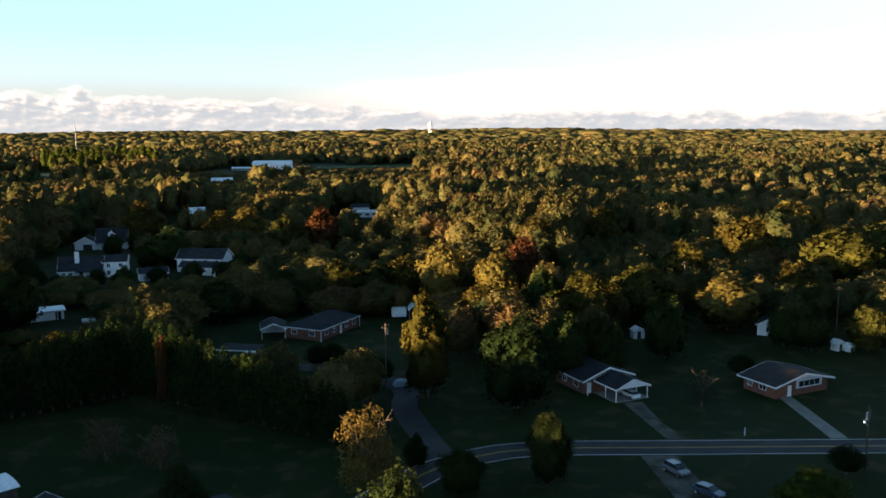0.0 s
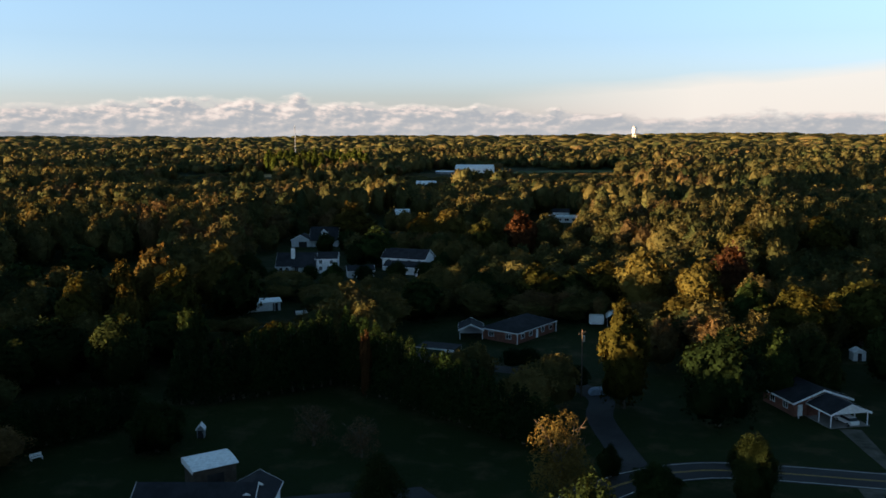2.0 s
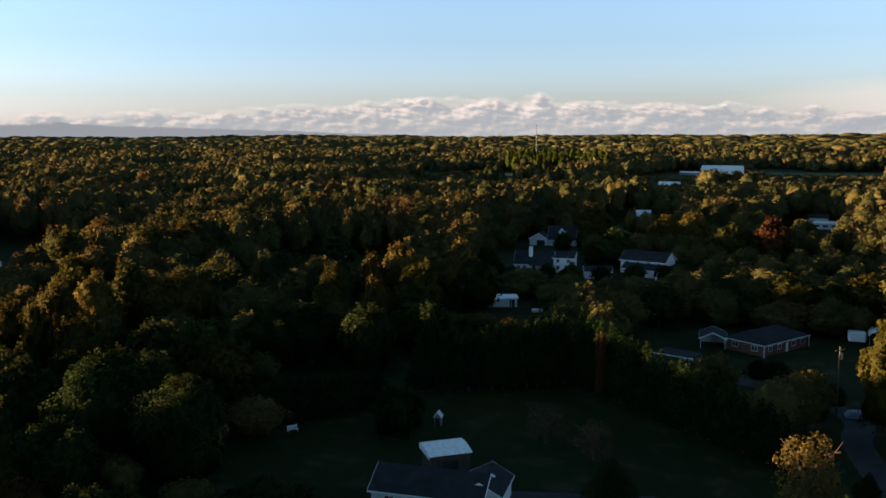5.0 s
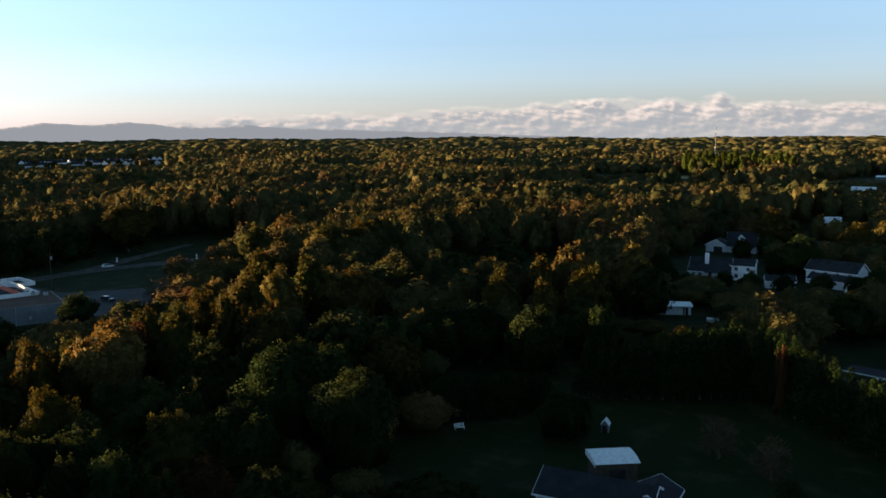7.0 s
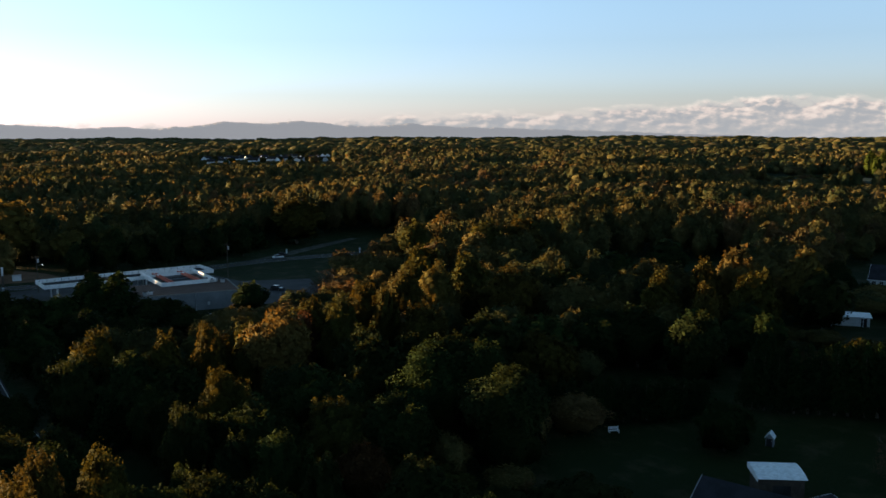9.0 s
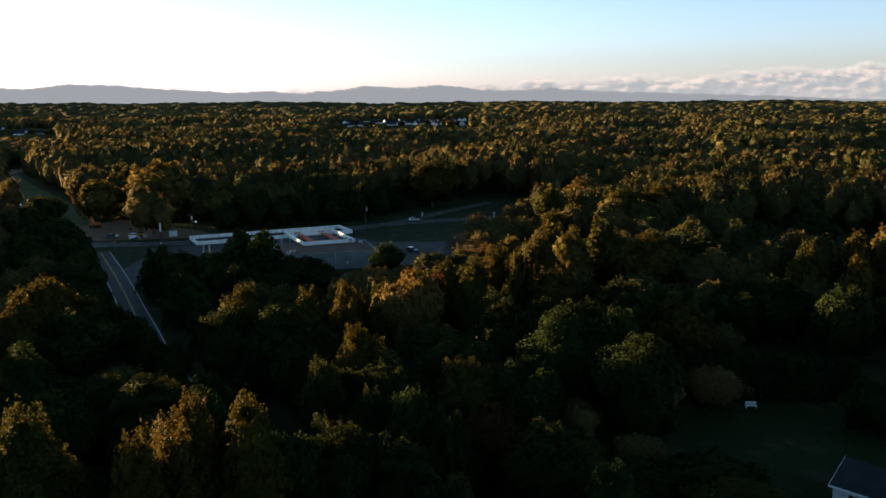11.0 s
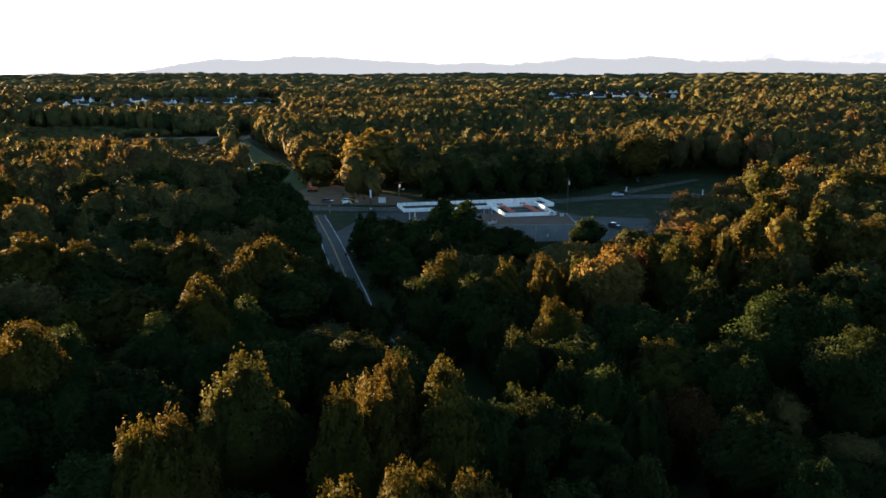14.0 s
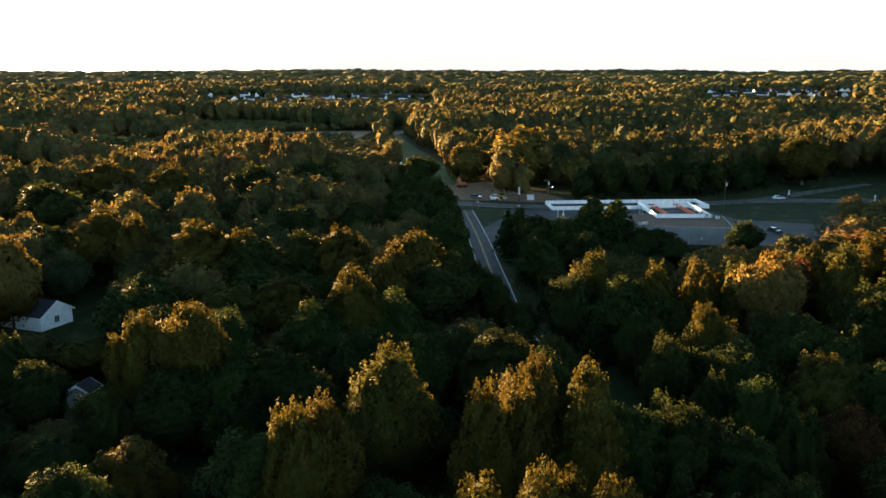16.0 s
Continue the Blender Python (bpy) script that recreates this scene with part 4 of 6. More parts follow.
# the woods beyond, as far as the horizon
def clump_model(seed, lobes, n, sprays=0, size=1.0):
    """A crown built of rounded leaf masses set over a dome, with loose sprays. Corners, triangles and normals."""
    rng = np.random.default_rng(seed)
    dv, df = dome(n)
    centre = np.array([0, 0, 8.0])
    heads = [(centre, np.array([4.3, 4.3, 5.2]))] if lobes > 4 else []
    for k in range(lobes):
        h = 1 - 1.45 * (k + 0.4) / lobes if lobes > 1 else 0.35
        a = k * 2.39996 + rng.uniform(-0.35, 0.35) + seed
        out = math.sqrt(max(1 - h * h, 0.0)) if lobes > 1 else 0.0
        r = (5.9 if lobes == 1 else 6.9 / math.sqrt(lobes) + 0.75) * rng.uniform(0.72, 1.3)
        reach = (6.3 - r * 0.75) * rng.uniform(0.8, 1.08)
        heads.append((np.array([reach * out * math.cos(a), reach * out * math.sin(a), centre[2] + h * (7.4 - r * 0.7) * rng.uniform(0.86, 1.06)]), np.array([r, r, r * rng.uniform(0.85, 1.15)])))
    verts, faces, soft, count = [], [], [], 0
    for c, r in heads:
        verts.append(dv * rng.uniform(0.74, 1.16, (len(dv), 1)) * r * (0.7 if sprays > 20 else 0.9 if sprays > 6 else 1.0) + c)
        faces.append(df + count)
        way = (verts[-1] - c) / np.linalg.norm(verts[-1] - c, axis=1)[:, None]
        whole = verts[-1] - np.array([0, 0, 5.0])
        soft.append(way + 0.35 * whole / np.linalg.norm(whole, axis=1)[:, None])
        count += len(dv)
    for c, r in heads[1:] if sprays else ():
        way = rng.normal(size=(sprays, 3))
        way[:, 2] = np.abs(way[:, 2]) - 0.25
        way /= np.linalg.norm(way, axis=1)[:, None]
        at = c + way * r * rng.uniform(0.82, 1.22, (sprays, 1))
        side = np.cross(way + rng.normal(size=(sprays, 3)) * 0.7, rng.normal(size=(sprays, 3)))
        side /= np.linalg.norm(side, axis=1)[:, None]
        other = np.cross(way + rng.normal(size=(sprays, 3)) * 0.5, side)
        s = size * rng.uniform(0.6, 1.3, (sprays, 1))
        verts.append(np.stack([at + side * s * 0.6, at - side * s * 0.4 + other * s * 0.5, at - side * s * 0.4 - other * s * 0.5], 1).reshape(-1, 3))
        faces.append(np.arange(sprays * 3).reshape(-1, 3) + count)
        soft.append(np.repeat(way + rng.normal(size=(sprays, 3)) * 0.28, 3, 0))
        count += sprays * 3
    soft = np.concatenate(soft)
    return np.concatenate(verts), np.concatenate(faces), soft / np.linalg.norm(soft, axis=1)[:, None]


def woods(name, label, r0, r1, spacing, models, radius, height, seed, arc=(-40, 140), swell=0.5):
    rng = np.random.default_rng(seed)
    g = np.arange(-r1, r1, spacing)
    gx, gy = np.meshgrid(g, g)
    p = np.stack([gx.ravel(), gy.ravel()], 1) + rng.uniform(-0.45, 0.45, (gx.size, 2)) * spacing
    d, az = np.hypot(*p.T), np.degrees(np.arctan2(-p[:, 0], p[:, 1]))
    p = p[(d > r0) & (d < r1) & (az > arc[0]) & (az < arc[1])]
    p = p[free_of(p)]
    have = np.array(PLANTED)
    if r0 < 400:
        near = np.ones(len(p), bool)
        for x, y, r in have:
            near &= np.hypot(p[:, 0] - x, p[:, 1] - y) > 0.6 * r + 3.5
        p = p[near]
    if r0 >= 900 and r1 < 2000:
        for x, y, rz in ESTATE:
            p = p[np.hypot(p[:, 0] - x, p[:, 1] - y) > 14]
    span = 60.0 if r0 < 200 else 105.0
    wave = np.array([noise.noise((x / span, y / span, seed)) + 0.6 * noise.noise((x / 260, y / 260, seed + 4)) for x, y in p])
    keep = wave > (-0.42 if r0 > 200 else -2)
    p, wave = p[keep], wave[keep]
    h = lowered(p, height * np.clip(1 + swell * wave + rng.uniform(-0.12, 0.14, len(p)) * (rng.random(len(p)) < 0.75) + rng.uniform(0.0, 0.3, len(p)) * (rng.random(len(p)) < 0.12), 0.5, 1.5))
    if r0 < 100:      # only undergrowth between the single trees
        d, az = np.hypot(*p.T), np.degrees(np.arctan2(-p[:, 0], p[:, 1]))
        # past 112 degrees the unseen trees keep their height, for their shade
        h = np.where((az > 24) & (az < 112), np.minimum(h, 7.0), h)
    big = rng.random(len(p)) ** 1.8
    r = radius * (0.74 + 0.72 * big)
    h = np.where(h > 8, h * (0.95 + 0.16 * big), h)
    a = rng.uniform(0, 6.283, len(p))
    which = rng.integers(0, len(models), len(p))
    verts, faces, soft, base = [], [], [], 0
    for k, (mv, mf, mn) in enumerate(models):
        s = which == k
        c, n = np.cos(a[s])[:, None], np.sin(a[s])[:, None]
        mx, my, mz = mv[None, :, 0], mv[None, :, 1], mv[None, :, 2]
        rr, hh = (r[s] / R0)[:, None], (h[s] / H0)[:, None]
        z0 = rise(p[s, 0], p[s, 1])[:, None]
        v = np.stack([(mx * c - my * n) * rr + p[s, 0][:, None], (mx * n + my * c) * rr + p[s, 1][:, None], mz * hh + z0], -1)
        soft.append(np.stack([mn[None, :, 0] * c - mn[None, :, 1] * n, mn[None, :, 0] * n + mn[None, :, 1] * c, mn[None, :, 2] + 0 * c], -1).reshape(-1, 3))
        f = mf[None] + (np.arange(s.sum()) * len(mv))[:, None, None] + base
        verts.append(v.reshape(-1, 3)), faces.append(f.reshape(-1, 3))
        base += len(verts[-1])
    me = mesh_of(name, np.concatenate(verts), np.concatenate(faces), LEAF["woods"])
    me.polygons.foreach_set("use_smooth", np.ones(len(me.polygons), bool))
    shade_round(me, np.concatenate(soft))
    return tagged(new(name, me), label, "woods", kind="stuff")


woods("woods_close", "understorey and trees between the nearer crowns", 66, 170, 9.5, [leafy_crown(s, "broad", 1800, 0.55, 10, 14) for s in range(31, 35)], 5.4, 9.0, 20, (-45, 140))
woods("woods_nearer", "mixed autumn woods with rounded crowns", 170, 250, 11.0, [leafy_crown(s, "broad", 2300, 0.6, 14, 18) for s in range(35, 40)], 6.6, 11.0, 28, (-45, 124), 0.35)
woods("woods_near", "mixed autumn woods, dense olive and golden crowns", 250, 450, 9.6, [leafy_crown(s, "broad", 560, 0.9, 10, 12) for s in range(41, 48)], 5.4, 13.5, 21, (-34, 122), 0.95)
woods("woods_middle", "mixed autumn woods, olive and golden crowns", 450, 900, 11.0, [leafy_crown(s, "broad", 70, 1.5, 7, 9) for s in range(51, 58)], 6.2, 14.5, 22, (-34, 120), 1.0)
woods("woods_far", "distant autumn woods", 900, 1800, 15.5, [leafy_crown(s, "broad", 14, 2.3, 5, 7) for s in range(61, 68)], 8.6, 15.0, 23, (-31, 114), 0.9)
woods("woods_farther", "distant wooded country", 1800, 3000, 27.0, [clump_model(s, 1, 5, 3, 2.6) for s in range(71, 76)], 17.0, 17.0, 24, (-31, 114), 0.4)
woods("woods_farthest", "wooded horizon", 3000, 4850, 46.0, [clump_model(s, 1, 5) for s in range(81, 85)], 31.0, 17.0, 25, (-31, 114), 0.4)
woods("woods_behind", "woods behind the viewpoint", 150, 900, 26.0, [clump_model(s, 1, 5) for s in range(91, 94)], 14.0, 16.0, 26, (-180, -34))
# out of view on the sun side, added to shade the near country
woods("woods_sunward", "unseen woods towards the sun, added for their shade", 130, 900, 17.0, [clump_model(s, 3, 5) for s in range(95, 98)], 10.0, 16.0, 27, (116, 180), 0.25)


# ---- houses ----
def window(parent, m, w, h, panes=2, trim=None):
    """A framed window in the plane of a wall: m puts its centre there, facing -y."""
    bm = bmesh.new()
    t, d = 0.09, 0.06
    for x0, x1, z0, z1 in ((-w / 2 - t, w / 2 + t, h / 2, h / 2 + t), (-w / 2 - t, w / 2 + t, -h / 2 - t, -h / 2), (-w / 2 - t, -w / 2, -h / 2, h / 2), (w / 2, w / 2 + t, -h / 2, h / 2)):
        box(bm, x0, x1, -d, 0.02, z0, z1)
    for k in range(1, panes):
        x = -w / 2 + w * k / panes
        box(bm, x - 0.03, x + 0.03, -d + 0.01, 0.02, -h / 2, h / 2)
    bmesh.ops.transform(bm, matrix=m, verts=bm.verts)
    frame_ob = part("window", bm, trim or WHITE, parent, "white framed window")
    bm = boxed(-w / 2, w / 2, -0.02, 0.01, -h / 2, h / 2)
    bmesh.ops.transform(bm, matrix=m, verts=bm.verts)
    part("pane", bm, GLASS, frame_ob, "dark reflecting pane")


def door(parent, m, w=0.95, h=2.05, material=None):
    bm = boxed(-w / 2, w / 2, -0.05, 0.02, 0, h)
    bmesh.ops.transform(bm, matrix=m, verts=bm.verts)
    ob = part("door", bm, material or WHITE, parent, "plain entrance door")
    bm = boxed(w / 2 - 0.14, w / 2 - 0.08, -0.11, -0.05, 0.95, 1.05)
    bmesh.ops.transform(bm, matrix=m, verts=bm.verts)
    part("handle", bm, STEEL, ob)


def gable_roof(parent, x0, x1, y0, y1, eave, ridge, material, over=0.45, axis="x", trim=True):
    """Two roof slabs over a plan, with the ridge along x or y, and white barge boards and fascias."""
    (a, b), (c, d) = ((x0, x1), (y0, y1)) if axis == "x" else ((y0, y1), (x0, x1))
    mid, half = (c + d) / 2, (d - c) / 2 + over
    drop = (ridge - eave) / ((d - c) / 2) * over
    t = 0.16
    roof = part("roof", prism(bmesh.new(), [(mid - half, eave - drop), (mid, ridge), (mid + half, eave - drop), (mid + half, eave - drop + t), (mid, ridge + t + 0.03), (mid - half, eave - drop + t)], a - over, b + over, axis), material, parent)
    if trim:
        for s in (a - over - 0.05, b + over + 0.003):
            part("barge_board", prism(bmesh.new(), [(mid - half - 0.02, eave - drop - 0.16), (mid, ridge - 0.14), (mid + half + 0.02, eave - drop - 0.16), (mid + half + 0.02, eave - drop + t + 0.02), (mid, ridge + t + 0.05), (mid - half - 0.02, eave - drop + t + 0.02)], s, s + 0.047, axis), WHITE, roof)
        for c0 in (mid - half - 0.06, mid + half + 0.01):
            lo, hi = (a - over, b + over)
            span = (lo, hi, c0, c0 + 0.05) if axis == "x" else (c0, c0 + 0.05, lo, hi)
            part("fascia", boxed(*span, eave - drop - 0.08, eave - drop + t), WHITE, roof)
    return roof


def hip_roof(parent, x0, x1, y0, y1, eave, ridge, material, over=0.5):
    bm = bmesh.new()
    x0, x1, y0, y1 = x0 - over, x1 + over, y0 - over, y1 + over
    run = (y1 - y0) / 2
    low = [bm.verts.new(p) for p in ((x0, y0, eave), (x1, y0, eave), (x1, y1, eave), (x0, y1, eave))]
    edge = [bm.verts.new((v.co.x, v.co.y, eave + 0.18)) for v in low]
    r0, r1 = bm.verts.new((x0 + run, (y0 + y1) / 2, ridge)), bm.verts.new((x1 - run, (y0 + y1) / 2, ridge))
    bm.faces.new(low[::-1])
    for i in range(4):
        bm.faces.new((low[i], low[(i + 1) % 4], edge[(i + 1) % 4], edge[i]))
    bm.faces.new((edge[0], edge[1], r1, r0)), bm.faces.new((edge[2], edge[3], r0, r1)), bm.faces.new((edge[1], edge[2], r1)), bm.faces.new((edge[3], edge[0], r0))
    roof = part("roof", bm, material, parent)
    for span in ((x0, x1, y0 - 0.03, y0 - 0.003), (x0, x1, y1 + 0.003, y1 + 0.03), (x0 - 0.03, x0 - 0.003, y0, y1), (x1 + 0.003, x1 + 0.03, y0, y1)):
        part("fascia", boxed(*span, eave - 0.02, eave + 0.17), WHITE, roof)
    return roof


def gable_walls(parent, x0, x1, y0, y1, eave, ridge, material, axis="x", name="wall"):
    (a, b), (c, d) = ((x0, x1), (y0, y1)) if axis == "x" else ((y0, y1), (x0, x1))
    top = ridge - 0.02
    return part(name, prism(bmesh.new(), [(c, -0.2), (d, -0.2), (d, eave - 0.02), ((c + d) / 2, top), (c, eave - 0.02)], a, b, axis), material, parent)


FRONT, BACK = lambda x, y, z: pose(x, y, z), lambda x, y, z: pose(x, y, z, 0, 0, 180)
RIGHT, LEFT = lambda x, y, z: pose(x, y, z, 0, 0, 90), lambda x, y, z: pose(x, y, z, 0, 0, -90)


def posts(parent, spots, h, size=0.14, material=None):
    for x, y in spots:
        part("post", boxed(x - size / 2, x + size / 2, y - size / 2, y + size / 2, -0.1, h), material or WHITE, parent)


def chimney(parent, x, y, z0, z1, material, w=0.9, d=0.7):
    stack = part("chimney", boxed(x - w / 2, x + w / 2, y - d / 2, y + d / 2, z0, z1), material, parent)
    part("chimney_cap", boxed(x - w / 2 - 0.1, x + w / 2 + 0.1, y - d / 2 - 0.1, y + d / 2 + 0.1, z1, z1 + 0.12), CONCRETE, stack)


# carport house beside the road
h = thing("house", 31, 158.5, 0, 25, "brick ranch house with a white-gabled open carport", "house")
gable_walls(h, -5.5, 5.5, -0.5, 9.0, 2.6, 4.5, BRICK, "y")
gable_roof(h, -5.5, 5.5, -0.5, 9.0, 2.6, 4.5, SHINGLE, 0.5, "y")
gable_roof(h, -3.1, 4.1, -7.4, -1.1, 2.5, 3.95, SHINGLE, 0.3, "y")
part("gable_panel", prism(bmesh.new(), [(-3.2, 2.38), (4.2, 2.38), (0.5, 3.9)], -7.35, -7.25, "y"), WHITE, h)
posts(h, [(-3.0, -7.2), (4.0, -7.2), (-3.0, -4.0), (4.0, -4.0), (-5.3, -1.6)], 2.45)
part("floor_slab", boxed(-3.3, 4.3, -7.5, -0.52, -0.05, 0.12), CONCRETE, h)
part("storage_wall", boxed(-3.0, 4.0, -0.9, -0.6, 0.0, 2.5), BRICK, h)
for y in (2, 6):
    window(h, RIGHT(5.5, y, 1.5), 1.3, 1.1)
    window(h, LEFT(-5.5, y, 1.5), 1.3, 1.1)
door(h, FRONT(-4.3, -0.5, 0.05))

# ranch house with a wide low gable
h = thing("house", 65.0, 159.4, 0, 26, "brick ranch house with a broad low-pitched gable", "house")
gable_walls(h, -6.8, 6.8, -4.5, 3.2, 2.6, 4.1, BRICK, "y")
gable_roof(h, -6.8, 6.8, -4.5, 3.2, 2.6, 4.1, SHINGLE_BROWN, 0.9, "y")
part("gable_panel", prism(bmesh.new(), [(-1.6, 1.25), (5.2, 1.25), (5.2, 2.85), (1.6, 3.6), (-1.6, 3.2)], -4.56, -4.503, "y"), SIDING, h)
window(h, FRONT(1.8, -4.56, 2.05), 5.4, 1.1, 4)
door(h, FRONT(-3.2, -4.5, 0.05))
window(h, LEFT(-6.8, -1.5, 1.6), 1.6, 1.1)
window(h, LEFT(-6.8, 1.6, 1.6), 1.0, 1.1)

# brick house with a hipped roof and a gabled carport
h = thing("house", -29.7, 206, 0, 65, "low brick house with a grey hipped roof", "house")
part("wall", boxed(-8.5, 8.5, -5.0, 5.0, -0.2, 2.7), BRICK, h)
hip_roof(h, -8.5, 8.5, -5.0, 5.0, 2.6, 4.9, SHINGLE)
for x in (-6, -2.5, 3, 6.5):
    window(h, FRONT(x, -5.0, 1.6), 1.3, 1.1)
for y in (-2.6, 2.4):
    window(h, LEFT(-8.5, y, 1.6), 1.4, 1.1)
door(h, FRONT(0.4, -5.0, 0.05))
posts(h, [(-8.8, -5.3), (8.8, -5.3)], 2.55)
h = thing("carport", -41, 202, 0, 12, "open gabled carport with white posts", "carport")
gable_roof(h, -2.8, 2.8, -3.5, 3.5, 2.5, 3.7, SHINGLE, 0.3, "y")
posts(h, [(-2.7, -3.4), (2.7, -3.4), (-2.7, 3.4), (2.7, 3.4), (0, 3.4)], 2.5)
part("back_wall", boxed(-2.6, 2.6, 3.3, 3.35, 0, 2.4), SIDING, h)
h = thing("carport", -44, 181, 0, -8, "flat dark carport roof on thin posts", "carport")
part("roof", boxed(-4.5, 4.5, -2.8, 2.8, 2.55, 2.72), SHINGLE, h)
part("fascia", boxed(-4.5, 4.5, -2.86, -2.803, 2.5, 2.74), WHITE, h)
posts(h, [(-4.3, -2.6), (4.3, -2.6), (-4.3, 2.6), (4.3, 2.6)], 2.55, 0.1, STEEL)

# white house with a chimney
h = thing("house", -118, 284, 0, 14, "white house with dark roof, porch and tall chimney", "house")
gable_walls(h, -9.5, 4.0, -4.2, 4.2, 3.0, 7.0, SIDING)
gable_roof(h, -9.5, 4.0, -4.2, 4.2, 3.0, 7.0, SHINGLE, 0.4)
gable_walls(h, 4.0, 11.5, -2.5, 6.0, 5.2, 7.0, WHITE, name="side_wing")
gable_roof(h, 4.05, 11.5, -2.5, 6.0, 5.2, 7.0, SHINGLE, 0.35)
part("porch_roof", boxed(-4.0, 4.6, -6.6, -4.25, 2.75, 2.95), SHINGLE, h)
posts(h, [(-3.8, -6.4), (-1.0, -6.4), (1.8, -6.4), (4.4, -6.4)], 2.75, 0.2)
part("porch_floor", boxed(-4.2, 4.8, -6.8, -4.22, -0.1, 0.4), CONCRETE, h)
chimney(h, -4.0, -1.6, 4.0, 9.0, WHITE, 1.3, 0.9)
for x in (-8, -5.8, -2.5, 2.6):
    window(h, FRONT(x, -4.2, 1.7), 1.1, 1.4)
door(h, FRONT(0.2, -4.2, 0.4), 0.95, 2.05)
for x in (5.8, 9.6):
    window(h, FRONT(x, -2.5, 1.7), 1.1, 1.4)
    window(h, FRONT(x, -2.5, 4.1), 1.0, 1.2)

# house with a dormer beyond it
h = thing("house", -141, 352, 0, 10, "white house with garage gable and roof dormer", "house")
gable_walls(h, -10, -2, -3.5, 4.5, 3.0, 5.2, SIDING, "y")
gable_roof(h, -10, -2, -3.5, 4.5, 3.0, 5.2, SHINGLE, 0.4, "y")
part("garage_door", boxed(-6.8, -3.2, -3.56, -3.503, 0, 2.3), DARK, h)
gable_walls(h, -2, 10, -2.5, 6.0, 3.2, 8.2, SIDING, name="main_wall")
gable_roof(h, -1.95, 10, -2.5, 6.0, 3.2, 8.2, SHINGLE, 0.4)
gable_walls(h, 3.0, 5.4, -2.2, 1.5, 6.4, 7.6, WHITE, "y", "dormer")
gable_roof(h, 3.0, 5.4, -2.2, 1.5, 6.4, 7.6, SHINGLE, 0.25, "y")
window(h, FRONT(4.2, -2.2, 5.9), 1.0, 1.2)
posts(h, [(0, -4.6), (4, -4.6), (8, -4.6)], 2.8, 0.2)
part("porch_roof", boxed(-1.9, 10, -4.9, -2.55, 2.8, 3.0), SHINGLE, h)
window(h, FRONT(1.5, -2.5, 1.6), 1.2, 1.4)
window(h, FRONT(7.0, -2.5, 1.6), 1.2, 1.4)

# two-storey house with a small front gable
h = thing("house", -83, 293, 0, -8, "pale two-storey house with dark roof and small gabled porch", "house")
gable_walls(h, -9.5, 7.0, 0.0, 9.0, 4.8, 7.6, SIDING)
gable_roof(h, -9.5, 7.0, 0.0, 9.0, 4.8, 7.6, SHINGLE, 0.5)
gable_walls(h, 2.0, 11.0, -6.0, -0.02, 2.7, 4.2, SIDING, name="front_wing")
gable_roof(h, -6.0, 11.0, -6.2, -0.05, 2.7, 4.2, SHINGLE, 0.4)
gable_walls(h, 7.4, 11.6, -9.0, -6.0, 2.6, 4.0, WHITE, "y", "porch")
gable_roof(h, 7.4, 11.6, -9.0, -6.0, 2.6, 4.0, SHINGLE, 0.35, "y")
for x in (8.6, 10.4):
    window(h, FRONT(x, -9.0, 1.5), 0.9, 1.2)
for x in (-7, -3, 1, 5):
    window(h, FRONT(x, 0.0, 4.0), 1.1, 1.0)
h = thing("garage", -96, 280, 0, 25, "low outbuilding with a dark roof", "garage")
gable_walls(h, -4.5, 4.5, -3, 3, 2.4, 3.8, SIDING)
gable_roof(h, -4.5, 4.5, -3, 3, 2.4, 3.8, SHINGLE, 0.3)
door(h, FRONT(1.5, -3, 0.02), 2.4, 2.1, DARK)

# long white shed
h = thing("shed", -104, 219, 0, 33, "long white shed with open bays", "shed")
part("wall", boxed(-4.6, 4.6, -0.6, 2.4, -0.1, 2.5), WHITE, h)
part("roof", prism(bmesh.new(), [(-1.6, 2.5), (2.9, 2.95), (2.9, 3.1), (-1.6, 2.65)], -5.1, 5.1), ROOF_METAL, h)
posts(h, [(-4.5, -1.4), (0, -1.4), (3.0, -1.4), (4.5, -1.4)], 2.5)
part("door", boxed(2.6, 4.0, -0.66, -0.603, 0, 2.1), DARK, h)

# metal-roofed barn and the house in front of it
h = thing("barn", -59.8, 106.6, 0, 46, "small dark timber barn with a pale curved metal roof", "barn")
roof_arc = [(-2.7 + 5.4 * u, 3.0 + 0.75 * math.sin(math.pi * (0.12 + 0.6 * u))) for u in np.linspace(0, 1, 9)]
part("wall", boxed(-3.0, 3.0, -2.4, 2.4, -0.1, 3.0), TIMBER, h)
part("roof", prism(bmesh.new(), roof_arc + [(u, v + 0.09) for u, v in roof_arc[::-1]], -3.3, 3.3), ROOF_METAL, h)
part("gable_board", prism(bmesh.new(), roof_arc + [(2.68, 2.9), (-2.68, 2.9)], -3.36, -3.303), WHITE, h)
part("door", boxed(-1.2, 1.2, -2.46, -2.403, 0, 2.3), DARK, h)
h = thing("house", -55.5, 95.5, 0, 13, "white-sided house with a dark shingle roof", "house")
gable_walls(h, -7.5, 7.5, -4.0, 4.0, 2.9, 5.0, SIDING)
gable_roof(h, -7.5, 7.5, -4.0, 4.0, 2.9, 5.0, SHINGLE, 0.4)
gable_walls(h, 4.0, 9.5, -1.5, 5.6, 2.8, 4.3, WHITE, "y", "back_wing")
gable_roof(h, 4.0, 9.5, -1.5, 5.6, 2.8, 4.3, SHINGLE, 0.35, "y")
for y in (-2.0, 1.2):
    window(h, LEFT(-7.5, y, 1.7), 1.1, 1.6)
